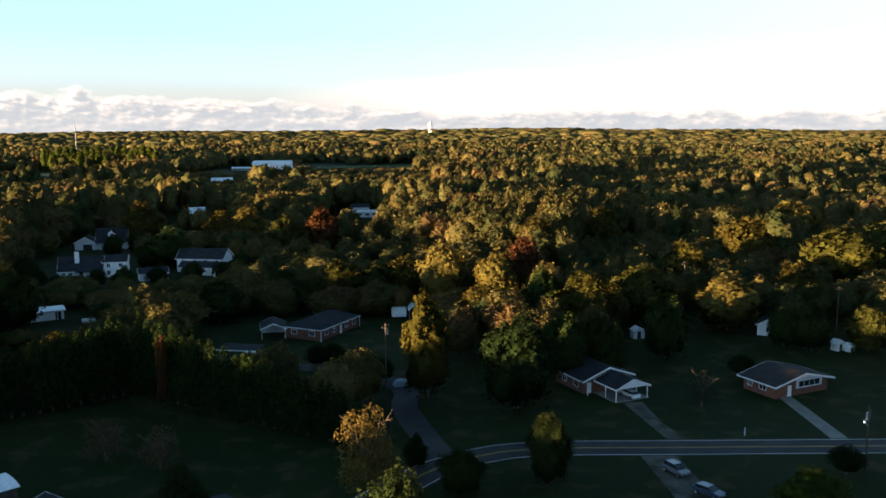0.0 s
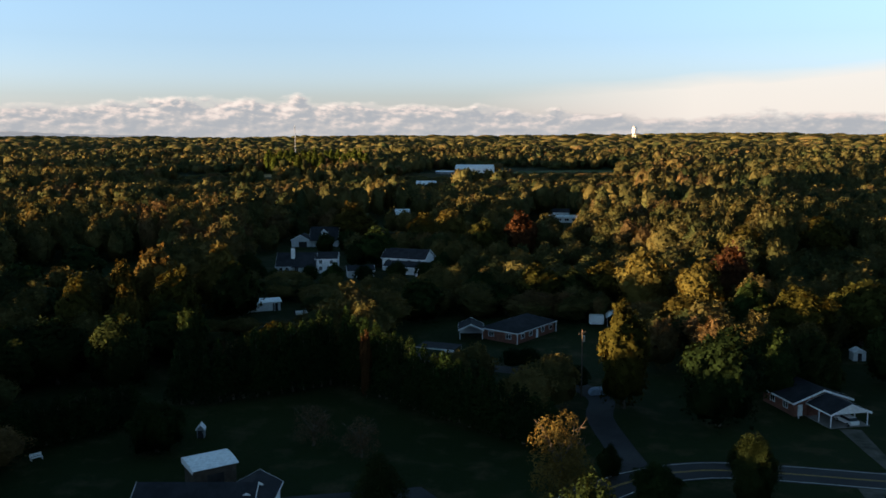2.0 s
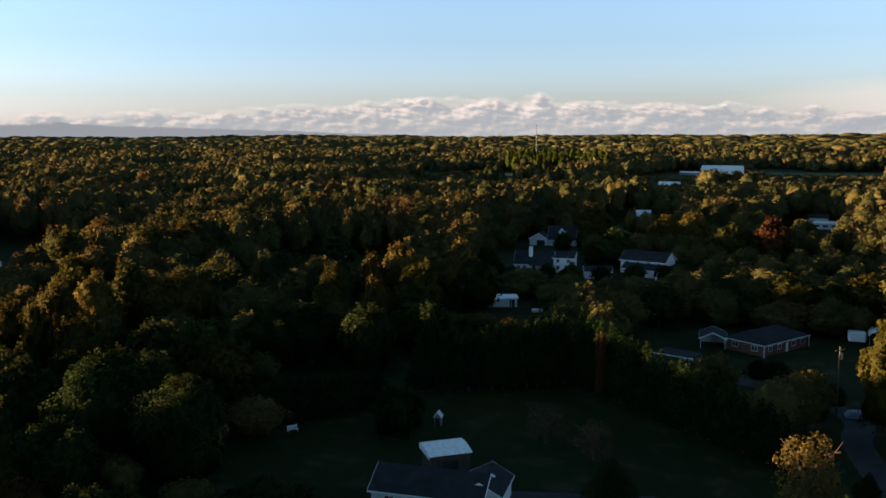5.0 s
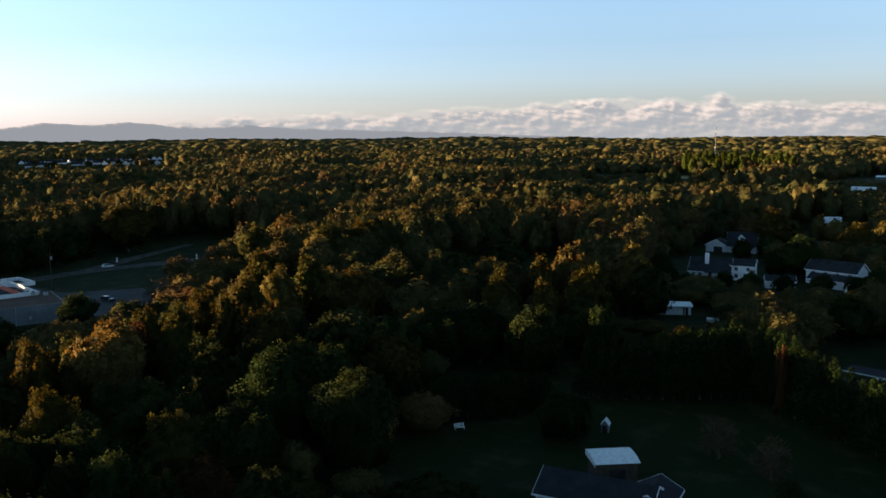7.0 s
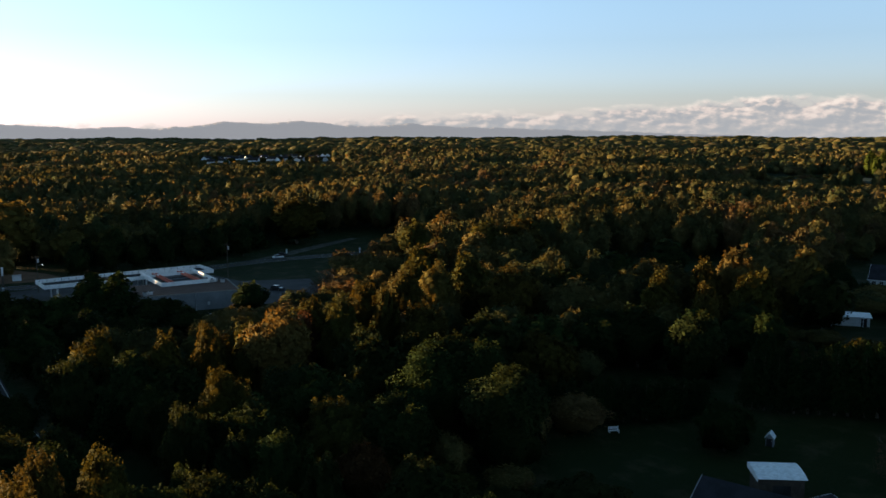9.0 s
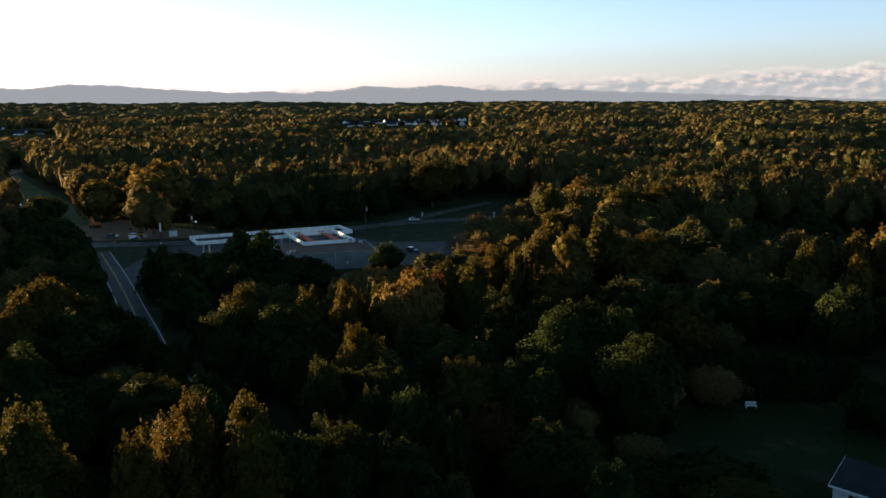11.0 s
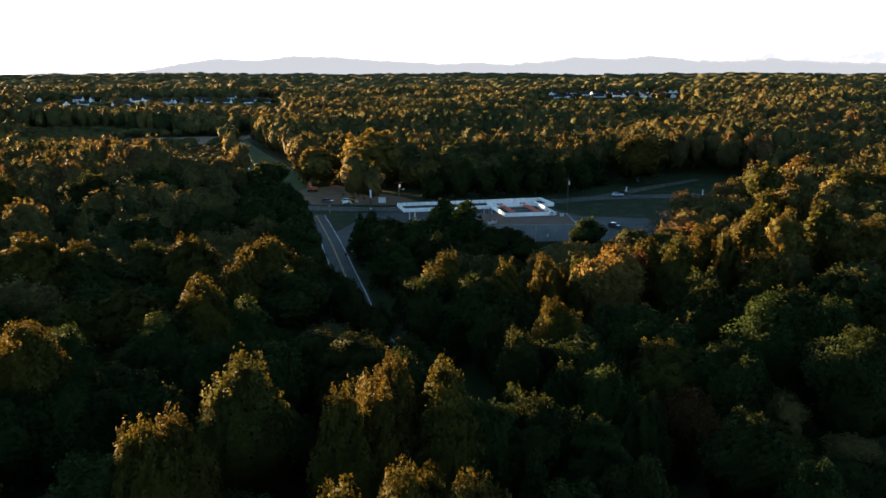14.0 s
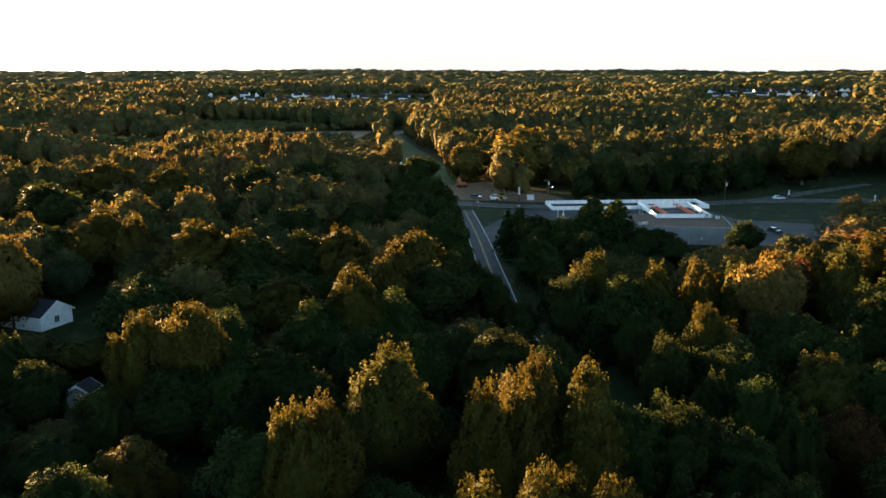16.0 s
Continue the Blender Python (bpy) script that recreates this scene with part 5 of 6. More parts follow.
for x in (-5, -1, 2.5):
    window(h, FRONT(x, -4.0, 1.6), 1.2, 1.2)
for x in (5.5, 8.0):
    window(h, BACK(x, 5.6, 1.6), 1.0, 1.3)

# white house and shed in the woods
h = thing("house", -172.5, -63, 0, 62, "white house with a tall white chimney among trees", "house")
gable_walls(h, -6, 4.5, -4, 4, 2.9, 5.2, WHITE)
gable_roof(h, -6, 4.5, -4, 4, 2.9, 5.2, SHINGLE, 0.4)
chimney(h, -1.0, -1.0, 3.5, 7.0, WHITE, 1.2, 0.9)
for x in (-3, 2.5):
    window(h, BACK(x, 4.0, 1.6), 1.1, 1.3)
window(h, RIGHT(4.5, 0.0, 1.6), 1.1, 1.3)
h = thing("shed", -128, -42, 0, 75, "small grey garden shed with a pitched roof", "shed")
gable_walls(h, -1.8, 1.8, -1.6, 1.6, 2.6, 3.6, BLOCK, "y")
gable_roof(h, -1.8, 1.8, -1.6, 1.6, 2.6, 3.6, SHINGLE, 0.25, "y")

# garden sheds and outbuildings in the yards
for x, y, rz, w, d, e, words, wall in ((46, 199, 10, 2.7, 2.3, 1.9, "small grey garden shed in a yard", SIDING), (88, 187, 30, 2.1, 1.8, 1.7, "small white garden shed on a lawn", WHITE), (90.2, 185.9, 30, 1.5, 1.5, 1.1, "low white storage box on a lawn", WHITE), (-70.6, 123.5, 20, 1.2, 1.4, 1.5, "small grey shed behind a round tree", BLOCK)):
    h = thing("shed", x, y, 0, rz, words, "shed")
    gable_walls(h, -w / 2, w / 2, -d / 2, d / 2, e, e + 0.7, wall, "y")
    gable_roof(h, -w / 2, w / 2, -d / 2, d / 2, e, e + 0.7, ROOF_METAL, 0.15, "y", False)
    door(h, FRONT(0, -d / 2, 0.02), 0.9, min(1.9, e - 0.2), DARK)
h = thing("house", 81, 206, 0, -30, "white-gabled small house behind trees", "house")
gable_walls(h, -2.6, 2.6, -7, 4, 2.6, 4.1, WHITE, "y")
gable_roof(h, -2.6, 2.6, -7, 4, 2.6, 4.1, SHINGLE, 0.35, "y")
window(h, FRONT(0, -7, 1.6), 1.1, 1.1)
h = thing("camper_shelter", -10, 221, 0, 8, "white camper trailer under an arched white cover", "trailer")
part("body", boxed(-3.6, 0.2, -1.5, 1.2, 0.5, 2.8, bevel=0.25), WHITE, h)
arc = [(1.9 * math.cos(a), 2.0 + 1.4 * math.sin(a)) for a in np.linspace(0.2, math.pi - 0.2, 9)]
part("cover", prism(bmesh.new(), [(u + 2.6, v) for u, v in arc] + [(u * 1.05 + 2.6, v + 0.1) for u, v in arc[::-1]], -2.5, 3.5, "y"), ROOF_METAL, h)
posts(h, [(0.85, -2.3), (4.4, -2.3), (0.85, 3.3), (4.4, 3.3)], 2.3, 0.1, STEEL)

# far buildings
def hall(x, y, rz, w, d, e, r, words, wall=WHITE, roof=ROOF_METAL, bays=0):
    h = thing("hall", x, y, float(rise(x, y)), rz, words, "building")
    gable_walls(h, -w / 2, w / 2, -d / 2, d / 2, e, r, wall)
    gable_roof(h, -w / 2, w / 2, -d / 2, d / 2, e, r, roof, 0.4, "x", False)
    for k in range(bays):
        u = -w / 2 + w * (k + 0.5) / bays
        window(h, FRONT(u, -d / 2, e * 0.55), min(2.2, w / bays * 0.6), min(1.8, e * 0.4))
    return h


hall(-200, 1012, 4, 44, 24, 7, 11, "large white metal hall with a shallow roof", bays=7)
hall(-232, 1000, 0, 24, 12, 2.8, 4.0, "low grey annex beside a large hall", BLOCK, bays=4)
hall(-186, 724, 12, 17, 9, 4, 7, "pale house with a light roof among trees", bays=3)
hall(-133, 462, 20, 8, 8, 4.2, 6.6, "tall narrow white house among trees", bays=2)
hall(-42, 474, 3, 20, 6, 3, 3.8, "long low building with a pale metal roof", SIDING, bays=5)
hall(-46, 482, 3, 9, 5, 5, 6.5, "grey roofed house behind a long low building", SIDING, SHINGLE, 2)


def cottage_parts(parent, w, d, e, r, wall, roof):
    gable_walls(parent, -w / 2, w / 2, -d / 2, d / 2, e, r, wall)
    gable_roof(parent, -w / 2, w / 2, -d / 2, d / 2, e, r, roof, 0.4, "x", False)
    for u in (-w / 4, w / 4):
        window(parent, FRONT(u, -d / 2, e * 0.6), 1.4, 1.5)


COTTAGES = []
for wall, roof, words in ((WHITE, SHINGLE, "white suburban house with a dark roof"), (SIDING, SHINGLE_BROWN, "pale suburban house with a brown roof"), (WHITE, SHINGLE_BROWN, "white suburban house with a brown roof")):
    c = thing("suburban_house", 0, 0, -60, 0, words, "house", "houses of a far estate")
    cottage_parts(c, 13, 9, 4.8, 8.6, wall, roof)
    COTTAGES.append(c)
for k, (x, y, rz) in enumerate(ESTATE):
    m = pose(x, y, float(rise(x, y)), 0, 0, rz)
    if k < len(COTTAGES):
        COTTAGES[k].matrix_world = m
    else:
        copy_thing(COTTAGES[k % 3], m)


rng = random.Random(17)
for k in range(0, len(ESTATE), 2):
    x, y, rz = ESTATE[k]
    tree(("green", "olive", "gold")[k % 3], x + rng.uniform(8, 14), y + rng.uniform(-14, 14), rng.uniform(8, 11), 5.0).location.z = float(rise(x, y))


# ---- the shop at the junction ----
def parapet(parent, w, d, z0, z1, t=0.35):
    """A white boxed fascia round a flat roof."""
    for x0, x1, y0, y1 in ((-w / 2, w / 2, -d / 2, -d / 2 + t), (-w / 2, w / 2, d / 2 - t, d / 2), (-w / 2, -w / 2 + t, -d / 2 + t, d / 2 - t), (w / 2 - t, w / 2, -d / 2 + t, d / 2 - t)):
        part("fascia_panel", boxed(x0, x1, y0, y1, z0, z1, bevel=0.04), WHITE, parent)


shop = thing("shop_building", -242.5, 96.5, 0, 75, "grey flat-roofed block of a closed shop", "shop")
part("wall", boxed(-14.6, 14.6, -10.5, 10.5, -0.2, 4.9), BLOCK, shop)
part("roof", boxed(-14.2, 14.2, -10.1, 10.1, 4.9, 4.96), ROOF_GRAVEL, shop)
for x0, x1, y0, y1 in ((-14.65, 14.65, -10.55, -10.2), (-14.65, -14.3, -10.2, 10.5), (14.3, 14.65, -10.2, 10.5)):
    part("coping", boxed(x0, x1, y0, y1, 4.85, 5.12), CONCRETE, shop)
for x, y in ((-11.5, -8.5), (-10, -7.5), (8, 8.6), (10.5, 8.0), (12.2, 5.0), (9.2, 6.4)):
    unit = part("roof_unit", boxed(x - 0.6, x + 0.6, y - 0.5, y + 0.5, 4.96, 5.9, bevel=0.06), STEEL, shop, "galvanised rooftop unit")
    part("fan_hood", rod(bmesh.new(), (x, y, 5.9), (x, y, 6.15), 0.4, 0.3, 10), DARK, unit)
door(shop, FRONT(8, -10.5, 0.02), 1.6, 2.2, BLOCK)
part("downpipe", rod(bmesh.new(), (2.0, -10.62, 0.0), (2.0, -10.62, 4.85), 0.09, 0.09, 6), STEEL, shop, "grey rainwater pipe")
part("meter_box", boxed(5.2, 5.9, -10.75, -10.5, 1.4, 2.3, bevel=0.03), STEEL, shop, "grey electric meter box")
canopy = thing("canopy", -274, 91, 0, 87, "long flat canopy with white boxed fascia", "canopy")
part("deck", boxed(-25.8, 25.8, -6.1, 6.1, 4.3, 4.5), DARK, canopy, "dark flat roof deck")
parapet(canopy, 52, 12.6, 4.4, 5.6)
for k in range(24):
    part("rib", boxed(-25 + 2.15 * k, -24.9 + 2.15 * k, 5.70, 5.94, 4.5, 5.5), BLOCK, canopy)
for k in range(6):
    for y in (-4.5, 4.5):
        part("column", boxed(-22.2 + 8.8 * k, -21.8 + 8.8 * k, y - 0.2, y + 0.2, -0.1, 4.3), WHITE, canopy)
canopy2 = thing("canopy", -259.5, 101.5, 0, 84, "open square canopy frame with red steel beams", "canopy")
parapet(canopy2, 16.4, 25, 4.7, 6.1)
# the frame is open; a dark sheet is added for the shade in it
part("deck", boxed(-7.8, 7.8, -12.1, 12.1, 4.72, 4.8), DARK, canopy2, "dark sheet standing in for the shade inside the frame")
for y in (-9.6, -4.8, 0, 4.8, 9.6):
    part("slat", boxed(-7.8, 7.8, y - 0.09, y + 0.09, 4.85, 5.05), BLOCK, canopy2, "thin grey cross slat")
for x in (-4.6, -3.5, 3.5, 4.6):
    part("beam", boxed(x - 0.22, x + 0.22, -12, 12, 5.05, 5.5), RED_STEEL, canopy2, "red oxide steel beam")
for x, y in ((-7.6, -11.8), (7.6, -11.8), (-7.6, 11.8), (7.6, 11.8)):
    part("column", boxed(x - 0.2, x + 0.2, y - 0.2, y + 0.2, -0.1, 4.9), WHITE, canopy2)


# ---- poles and signs ----
def utility_pole(x, y, h, rz, words, drum=True, lamp=False):
    p = thing("utility_pole", x, y, 0, rz, words, "utility pole", "utility poles")
    part("pole", rod(bmesh.new(), (0, 0, -0.3), (0, 0, h), 0.17, 0.11, 9), TIMBER, p)
    part("crossarm", boxed(-1.2, 1.2, -0.06, 0.06, h - 0.75, h - 0.6), TIMBER, p)
    for s in (-1.1, -0.45, 0.45, 1.1):
        part("insulator", rod(bmesh.new(), (s, 0, h - 0.6), (s, 0, h - 0.35), 0.06, 0.04, 6), DARK, p)
    if drum:
        part("transformer", rod(bmesh.new(), (0.42, 0, h - 2.3), (0.42, 0, h - 1.2), 0.28, 0.28, 12), STEEL, p, "grey drum transformer")
    if lamp:
        arm = part("lamp_arm", rod(bmesh.new(), (0, 0, h - 3.2), (1.6, 0, h - 2.9), 0.04, 0.04, 6), STEEL, p)
        part("lamp_head", boxed(1.4, 2.0, -0.15, 0.15, h - 2.95, h - 2.8, bevel=0.05), STEEL, arm)
        part("lamp_glass", rod(bmesh.new(), (1.75, 0, h - 3.2), (1.75, 0, h - 2.95), 0.09, 0.14, 10), LAMP, arm, "glowing lamp glass")


utility_pole(60.9, 118.4, 10.2, 80, "timber utility pole with transformer beside the road", True, True)
utility_pole(-11, 159, 13.0, 60, "tall timber utility pole with transformer", True)
utility_pole(-266, 121.5, 14.0, 90, "tall timber utility pole with transformer near the shop", True)
utility_pole(-291.5, 68.4, 11.8, 90, "timber utility pole beside the forecourt", True, True)
utility_pole(96, 205, 11.0, 20, "timber utility pole in a back yard", False)
utility_pole(66, 232, 13.0, 40, "timber pole rising over tree tops", False)
p = thing("sign_pillar", -304.6, 61, 0, 80, "slim white sign pillar by the road", "sign")
part("pillar", boxed(-0.32, 0.32, -0.12, 0.12, -0.2, 7.2, bevel=0.03), SIDING, p)
part("band", boxed(-0.34, 0.34, -0.14, 0.14, 0.6, 4.4), TIMBER, p)
p = thing("stop_sign", -300.6, 45.2, 0, 75, "red octagonal stop sign on a post", "sign")
part("post", rod(bmesh.new(), (0, 0, -0.2), (0, 0, 3.0), 0.04, 0.04, 6), STEEL, p)
bm = rod(bmesh.new(), (0, -0.07, 2.7), (0, -0.045, 2.7), 0.42, 0.42, 8)
plate = part("plate", bm, RED_SIGN, p)
part("plate_bar", boxed(-0.28, 0.28, -0.078, -0.072, 2.6, 2.8), WHITE, plate)
p = thing("water_tower", -48, 3300, float(rise(-48, 3300)), 0, "white water tower on legs at the horizon", "water tower")
part("tank", rod(bmesh.new(), (0, 0, 34), (0, 0, 56), 7.5, 7.5, 20), WHITE, p)
part("tank_top", rod(bmesh.new(), (0, 0, 56), (0, 0, 60), 7.5, 2.2, 20), WHITE, p)
for k in range(6):
    a = k * math.pi / 3
    part("leg", rod(bmesh.new(), (8 * math.cos(a), 8 * math.sin(a), -1), (6.6 * math.cos(a), 6.6 * math.sin(a), 34.5), 0.9, 0.9, 6), WHITE, p)
p = thing("lattice_mast", -595, 1403, float(rise(-595, 1403)), 0, "thin steel lattice mast on the horizon", "mast")
for k in range(3):
    a = k * 2.094
    part("mast_leg", rod(bmesh.new(), (1.4 * math.cos(a), 1.4 * math.sin(a), -1), (0.3 * math.cos(a), 0.3 * math.sin(a), 62), 0.22, 0.14, 5), STEEL, p)
for k in range(12):
    z, r = 4 + 4.8 * k, 1.4 - 0.09 * k
    bm = bmesh.new()
    for j in range(3):
        a, b = j * 2.094, (j + 1) * 2.094
        rod(bm, (r * math.cos(a), r * math.sin(a), z), (r * math.cos(b), r * math.sin(b), z + 4.4), 0.09, 0.09, 4)
    part("brace", bm, STEEL, p)


p = thing("park_light", -352, 266, 0, 40, "white column with floodlights over a park", "light mast")
part("column", rod(bmesh.new(), (0, 0, -0.2), (0, 0, 9.5), 0.75, 0.65, 10), WHITE, p)
for s in (-1, 1):
    arm = part("arm", rod(bmesh.new(), (0, 0, 7.4), (2.6 * s, 0, 7.9), 0.12, 0.1, 6), STEEL, p)
    part("floodlight", boxed(2.4 * s - 0.6, 2.4 * s + 0.6, -0.4, 0.1, 7.8, 8.7, bevel=0.06), WHITE, arm)
for x, y, words in ((-301.2, 197.4, "short white marker post in park grass"), (-403, 262, "white post at the edge of a park"), (-318, 172, "white post beside a park lane")):
    p = thing("marker_post", x, y, 0, 40, words, "post", "park posts")
    part("post", boxed(-0.22, 0.22, -0.22, 0.22, -0.1, 2.0, bevel=0.03), WHITE, p)
    part("cap", boxed(-0.27, 0.27, -0.27, 0.27, 2.0, 2.1), STEEL, p)
p = thing("storage_box", -319.5, 68.5, 0, 80, "pale metal storage box on bare earth", "box")
part("body", boxed(-1.4, 1.4, -0.9, 0.9, 0.05, 1.9, bevel=0.05), SIDING, p)
part("lid", boxed(-1.45, 1.45, -0.95, 0.95, 1.9, 2.0), STEEL, p)
fence = thing("rail_fence", 0, 0, 0, 0, "long timber rail fence beside mown grass", "fence")
run = smooth([(-419, 50.5), (-458, 49.2), (-505, 45.8), (-570, 41.8), (-640, 39.6)], 4.0)
for k, (a, b) in enumerate(zip(run[:-1], run[1:])):
    part("post", rod(bmesh.new(), (a[0], a[1], -0.2), (a[0], a[1], 1.35), 0.1, 0.1, 6), TIMBER, fence)
    part("rail", rod(bmesh.new(), (a[0], a[1], 1.2), (b[0], b[1], 1.2), 0.08, 0.08, 5), TIMBER, fence)
p = thing("boat_trailer", -89.5, 215, 0, 30, "white motorboat on a road trailer", "boat")
hull = bmesh.new()
prism(hull, [(-2.9, 0.75), (2.0, 0.7), (3.2, 1.55), (-2.9, 1.5)], -0.95, 0.95, "y")
bmesh.ops.bevel(hull, geom=hull.edges, offset=0.14, segments=2, affect="EDGES")
part("hull", hull, WHITE, p)
part("windscreen", prism(bmesh.new(), [(0.2, 1.5), (0.9, 1.5), (0.4, 2.0), (0.3, 2.0)], -0.7, 0.7, "y"), GLASS, p)
part("motor", boxed(-3.3, -2.9, -0.2, 0.2, 0.9, 1.9, bevel=0.05), DARK, p)
part("trailer_frame", boxed(-2.7, 4.0, -0.1, 0.1, 0.5, 0.62), STEEL, p)
for s in (-0.95, 0.95):
    part("wheel", rod(bmesh.new(), (-0.9, s - 0.1, 0.32), (-0.9, s + 0.1, 0.32), 0.32, 0.32, 12), RUBBER, p)


# ---- cars ----
def car(x, y, rz, colour, words, tall=1.5, z=0.045):
    c = thing("car", x, y, z, rz, words, "car", "parked cars")
    body = bmesh.new()
    prism(body, [(-2.2, 0.35), (2.15, 0.35), (2.25, 0.6), (2.1, 0.85), (1.0, 0.98), (-2.1, 1.0), (-2.25, 0.7)], -0.88, 0.88, "y")
    bmesh.ops.bevel(body, geom=body.edges, offset=0.07, segments=1, affect="EDGES")
    part("body", body, CAR[colour], c)
    cabin = part("cabin", prism(bmesh.new(), [(-1.9, 0.96), (1.15, 0.96), (0.35, tall - 0.06), (-1.5, tall - 0.06)], -0.78, 0.78, "y"), GLASS, c, "dark glazed cabin")
    part("roof_panel", boxed(-1.45, 0.32, -0.72, 0.72, tall - 0.06, tall, bevel=0.025), CAR[colour], cabin)
    for s in (-1.4, 1.4):
        for t in (-0.86, 0.86):
            w = part("wheel", rod(bmesh.new(), (s, t - 0.11, 0.33), (s, t + 0.11, 0.33), 0.33, 0.33, 12), RUBBER, c)
            part("hub", rod(bmesh.new(), (s, t * 1.05 - 0.09, 0.33), (s, t * 1.05 + 0.09, 0.33), 0.19, 0.19, 10), STEEL, w)
    for t in (-0.62, 0.62):
        part("headlight", boxed(2.12, 2.24, t - 0.17, t + 0.17, 0.62, 0.78), GLASS, c)
    return c


car(33.6, 118.5, -62, "grey", "grey hatchback parked on a gravel drive", 1.6)
car(36, 111, -50, "blue", "dark blue car parked on a gravel drive", 1.45)
car(-36, 175.5, -15, "silver", "silver car on a side street", 1.45)
car(-41.5, 181, 5, "black", "dark car under a metal carport", 1.5)
car(34.4, 153.6, 115, "white", "pale car under a white-gabled carport", 1.5, 0.13)
for x, y, rz, colour, words in ((-308.5, 163, 80, "white", "white car beside the road"), (-314, 168, 60, "black", "dark car in a park lane"), (-246, 129, 20, "black", "black box van in a parking lot"), (-217.5, 95.0, 75, "white", "white car behind the shop wall"), (-326, 48.5, 60, "grey", "dark grey car on bare earth")):
    car(x, y, rz, colour, words)
for k in range(13):
    car(-396 - 10.2 * k, 23.0 + 0.5 * k, 95 + 11 * math.sin(k * 2.1), ("white", "silver", "white", "silver", "black", "white", "silver")[k % 7], "pale car in a row on the grass", z=0.035)

c = thing("covered_car", -7.5, 161.5, 0.045, 20, "car under a pale blue tarpaulin", "car", "parked cars")
bm = bmesh.new()
prism(bm, [(-2.4, 0.02), (2.4, 0.02), (2.3, 0.55), (1.3, 0.8), (0.6, 1.2), (-1.3, 1.25), (-2.1, 0.8)], -0.95, 0.95, "y")
bmesh.ops.bevel(bm, geom=bm.edges, offset=0.16, segments=2, affect="EDGES")
part("tarpaulin", bm, TARP, c)


# ---- machines on the bare earth ----
def digger(x, y, rz, colour, words, big=1.0):
    """A tracked excavator: two tracks, a turned house with cab and weight, and a folded boom with a bucket."""
    d = thing("excavator", x, y, 0.04, rz, words, "excavator")
    k = big
    for side in (-1.1, 1.1):
        outline = [(-1.7 * k, 0.35 * k), (-1.4 * k, 0.02), (1.4 * k, 0.02), (1.7 * k, 0.35 * k), (1.4 * k, 0.75 * k), (-1.4 * k, 0.75 * k)]
        track = part("track", prism(bmesh.new(), outline, (side - 0.27) * k, (side + 0.27) * k, "y"), RUBBER, d, "dark steel crawler track")
        for u in (-1.3, 1.3):
            part("sprocket", rod(bmesh.new(), (u * k, (side - 0.3) * k, 0.38 * k), (u * k, (side + 0.3) * k, 0.38 * k), 0.26 * k, 0.26 * k, 10), STEEL, track)
    part("turntable", rod(bmesh.new(), (0, 0, 0.6 * k), (0, 0, 0.95 * k), 0.8 * k, 0.8 * k, 14), DARK, d)
    part("engine_house", boxed(-1.9 * k, 0.5 * k, -1.2 * k, 1.2 * k, 0.95 * k, 1.85 * k, bevel=0.12 * k), colour, d)
    cab = part("cab", boxed(0.0, 1.4 * k, 0.25 * k, 1.2 * k, 0.95 * k, 2.75 * k, bevel=0.1 * k), colour, d)
    part("cab_window", boxed(0.15 * k, 1.43 * k, 0.35 * k, 1.1 * k, 1.75 * k, 2.5 * k), GLASS, cab, "dark cab window")
    boom = part("boom", prism(bmesh.new(), [(0.4 * k, 1.2 * k), (1.2 * k, 1.1 * k), (3.2 * k, 3.1 * k), (3.1 * k, 3.5 * k), (2.6 * k, 3.4 * k)], -0.55 * k, -0.2 * k, "y"), colour, d)
    part("stick", prism(bmesh.new(), [(2.8 * k, 3.5 * k), (3.3 * k, 3.3 * k), (4.1 * k, 1.0 * k), (3.8 * k, 0.9 * k)], -0.5 * k, -0.25 * k, "y"), colour, boom)
    part("bucket", prism(bmesh.new(), [(3.7 * k, 1.0 * k), (4.2 * k, 0.9 * k), (4.3 * k, 0.3 * k), (3.7 * k, 0.05 * k), (3.2 * k, 0.4 * k)], -0.85 * k, 0.05 * k, "y"), STEEL, boom)
    return d


def loader(x, y, rz, colour, words):
    """A small skid-steer loader with raised arms and a wide bucket."""
    d = thing("skid_loader", x, y, 0.04, rz, words, "loader")
    part("body", boxed(-1.5, 0.9, -0.65, 0.65, 0.4, 1.3, bevel=0.08), colour, d)
    cab = part("cab", boxed(-0.7, 0.8, -0.6, 0.6, 1.3, 2.1, bevel=0.06), DARK, d, "dark open cab")
    part("cab_roof", boxed(-0.8, 0.9, -0.65, 0.65, 2.1, 2.2), colour, cab)
    for side in (-0.82, 0.82):
        part("lift_arm", prism(bmesh.new(), [(-1.6, 1.5), (-1.3, 1.8), (1.1, 1.35), (2.0, 0.5), (1.8, 0.35), (1.0, 1.05)], side - 0.09, side + 0.09, "y"), colour, d)
        for u in (-0.95, 0.55):
            part("wheel", rod(bmesh.new(), (u, side - 0.13, 0.42), (u, side + 0.13, 0.42), 0.42, 0.42, 12), RUBBER, d)
    part("bucket", prism(bmesh.new(), [(1.7, 0.85), (1.85, 0.9), (1.95, 0.25), (2.6, 0.2), (2.6, 0.08), (1.75, 0.08)], -0.95, 0.95, "y"), STEEL, d)
    return d


ORANGE, YELLOW = paint("orange_machine_paint", (0.55, 0.13, 0.03)), paint("yellow_machine_paint", (0.42, 0.20, 0.03))
digger(-357, 47, 200, ORANGE, "orange-red tracked excavator on bare earth", 1.15)
loader(-319.5, 54.5, 120, WHITE, "small white skid-steer loader on bare earth")
loader(-324, 58, 40, YELLOW, "small yellow skid-steer loader on bare earth")

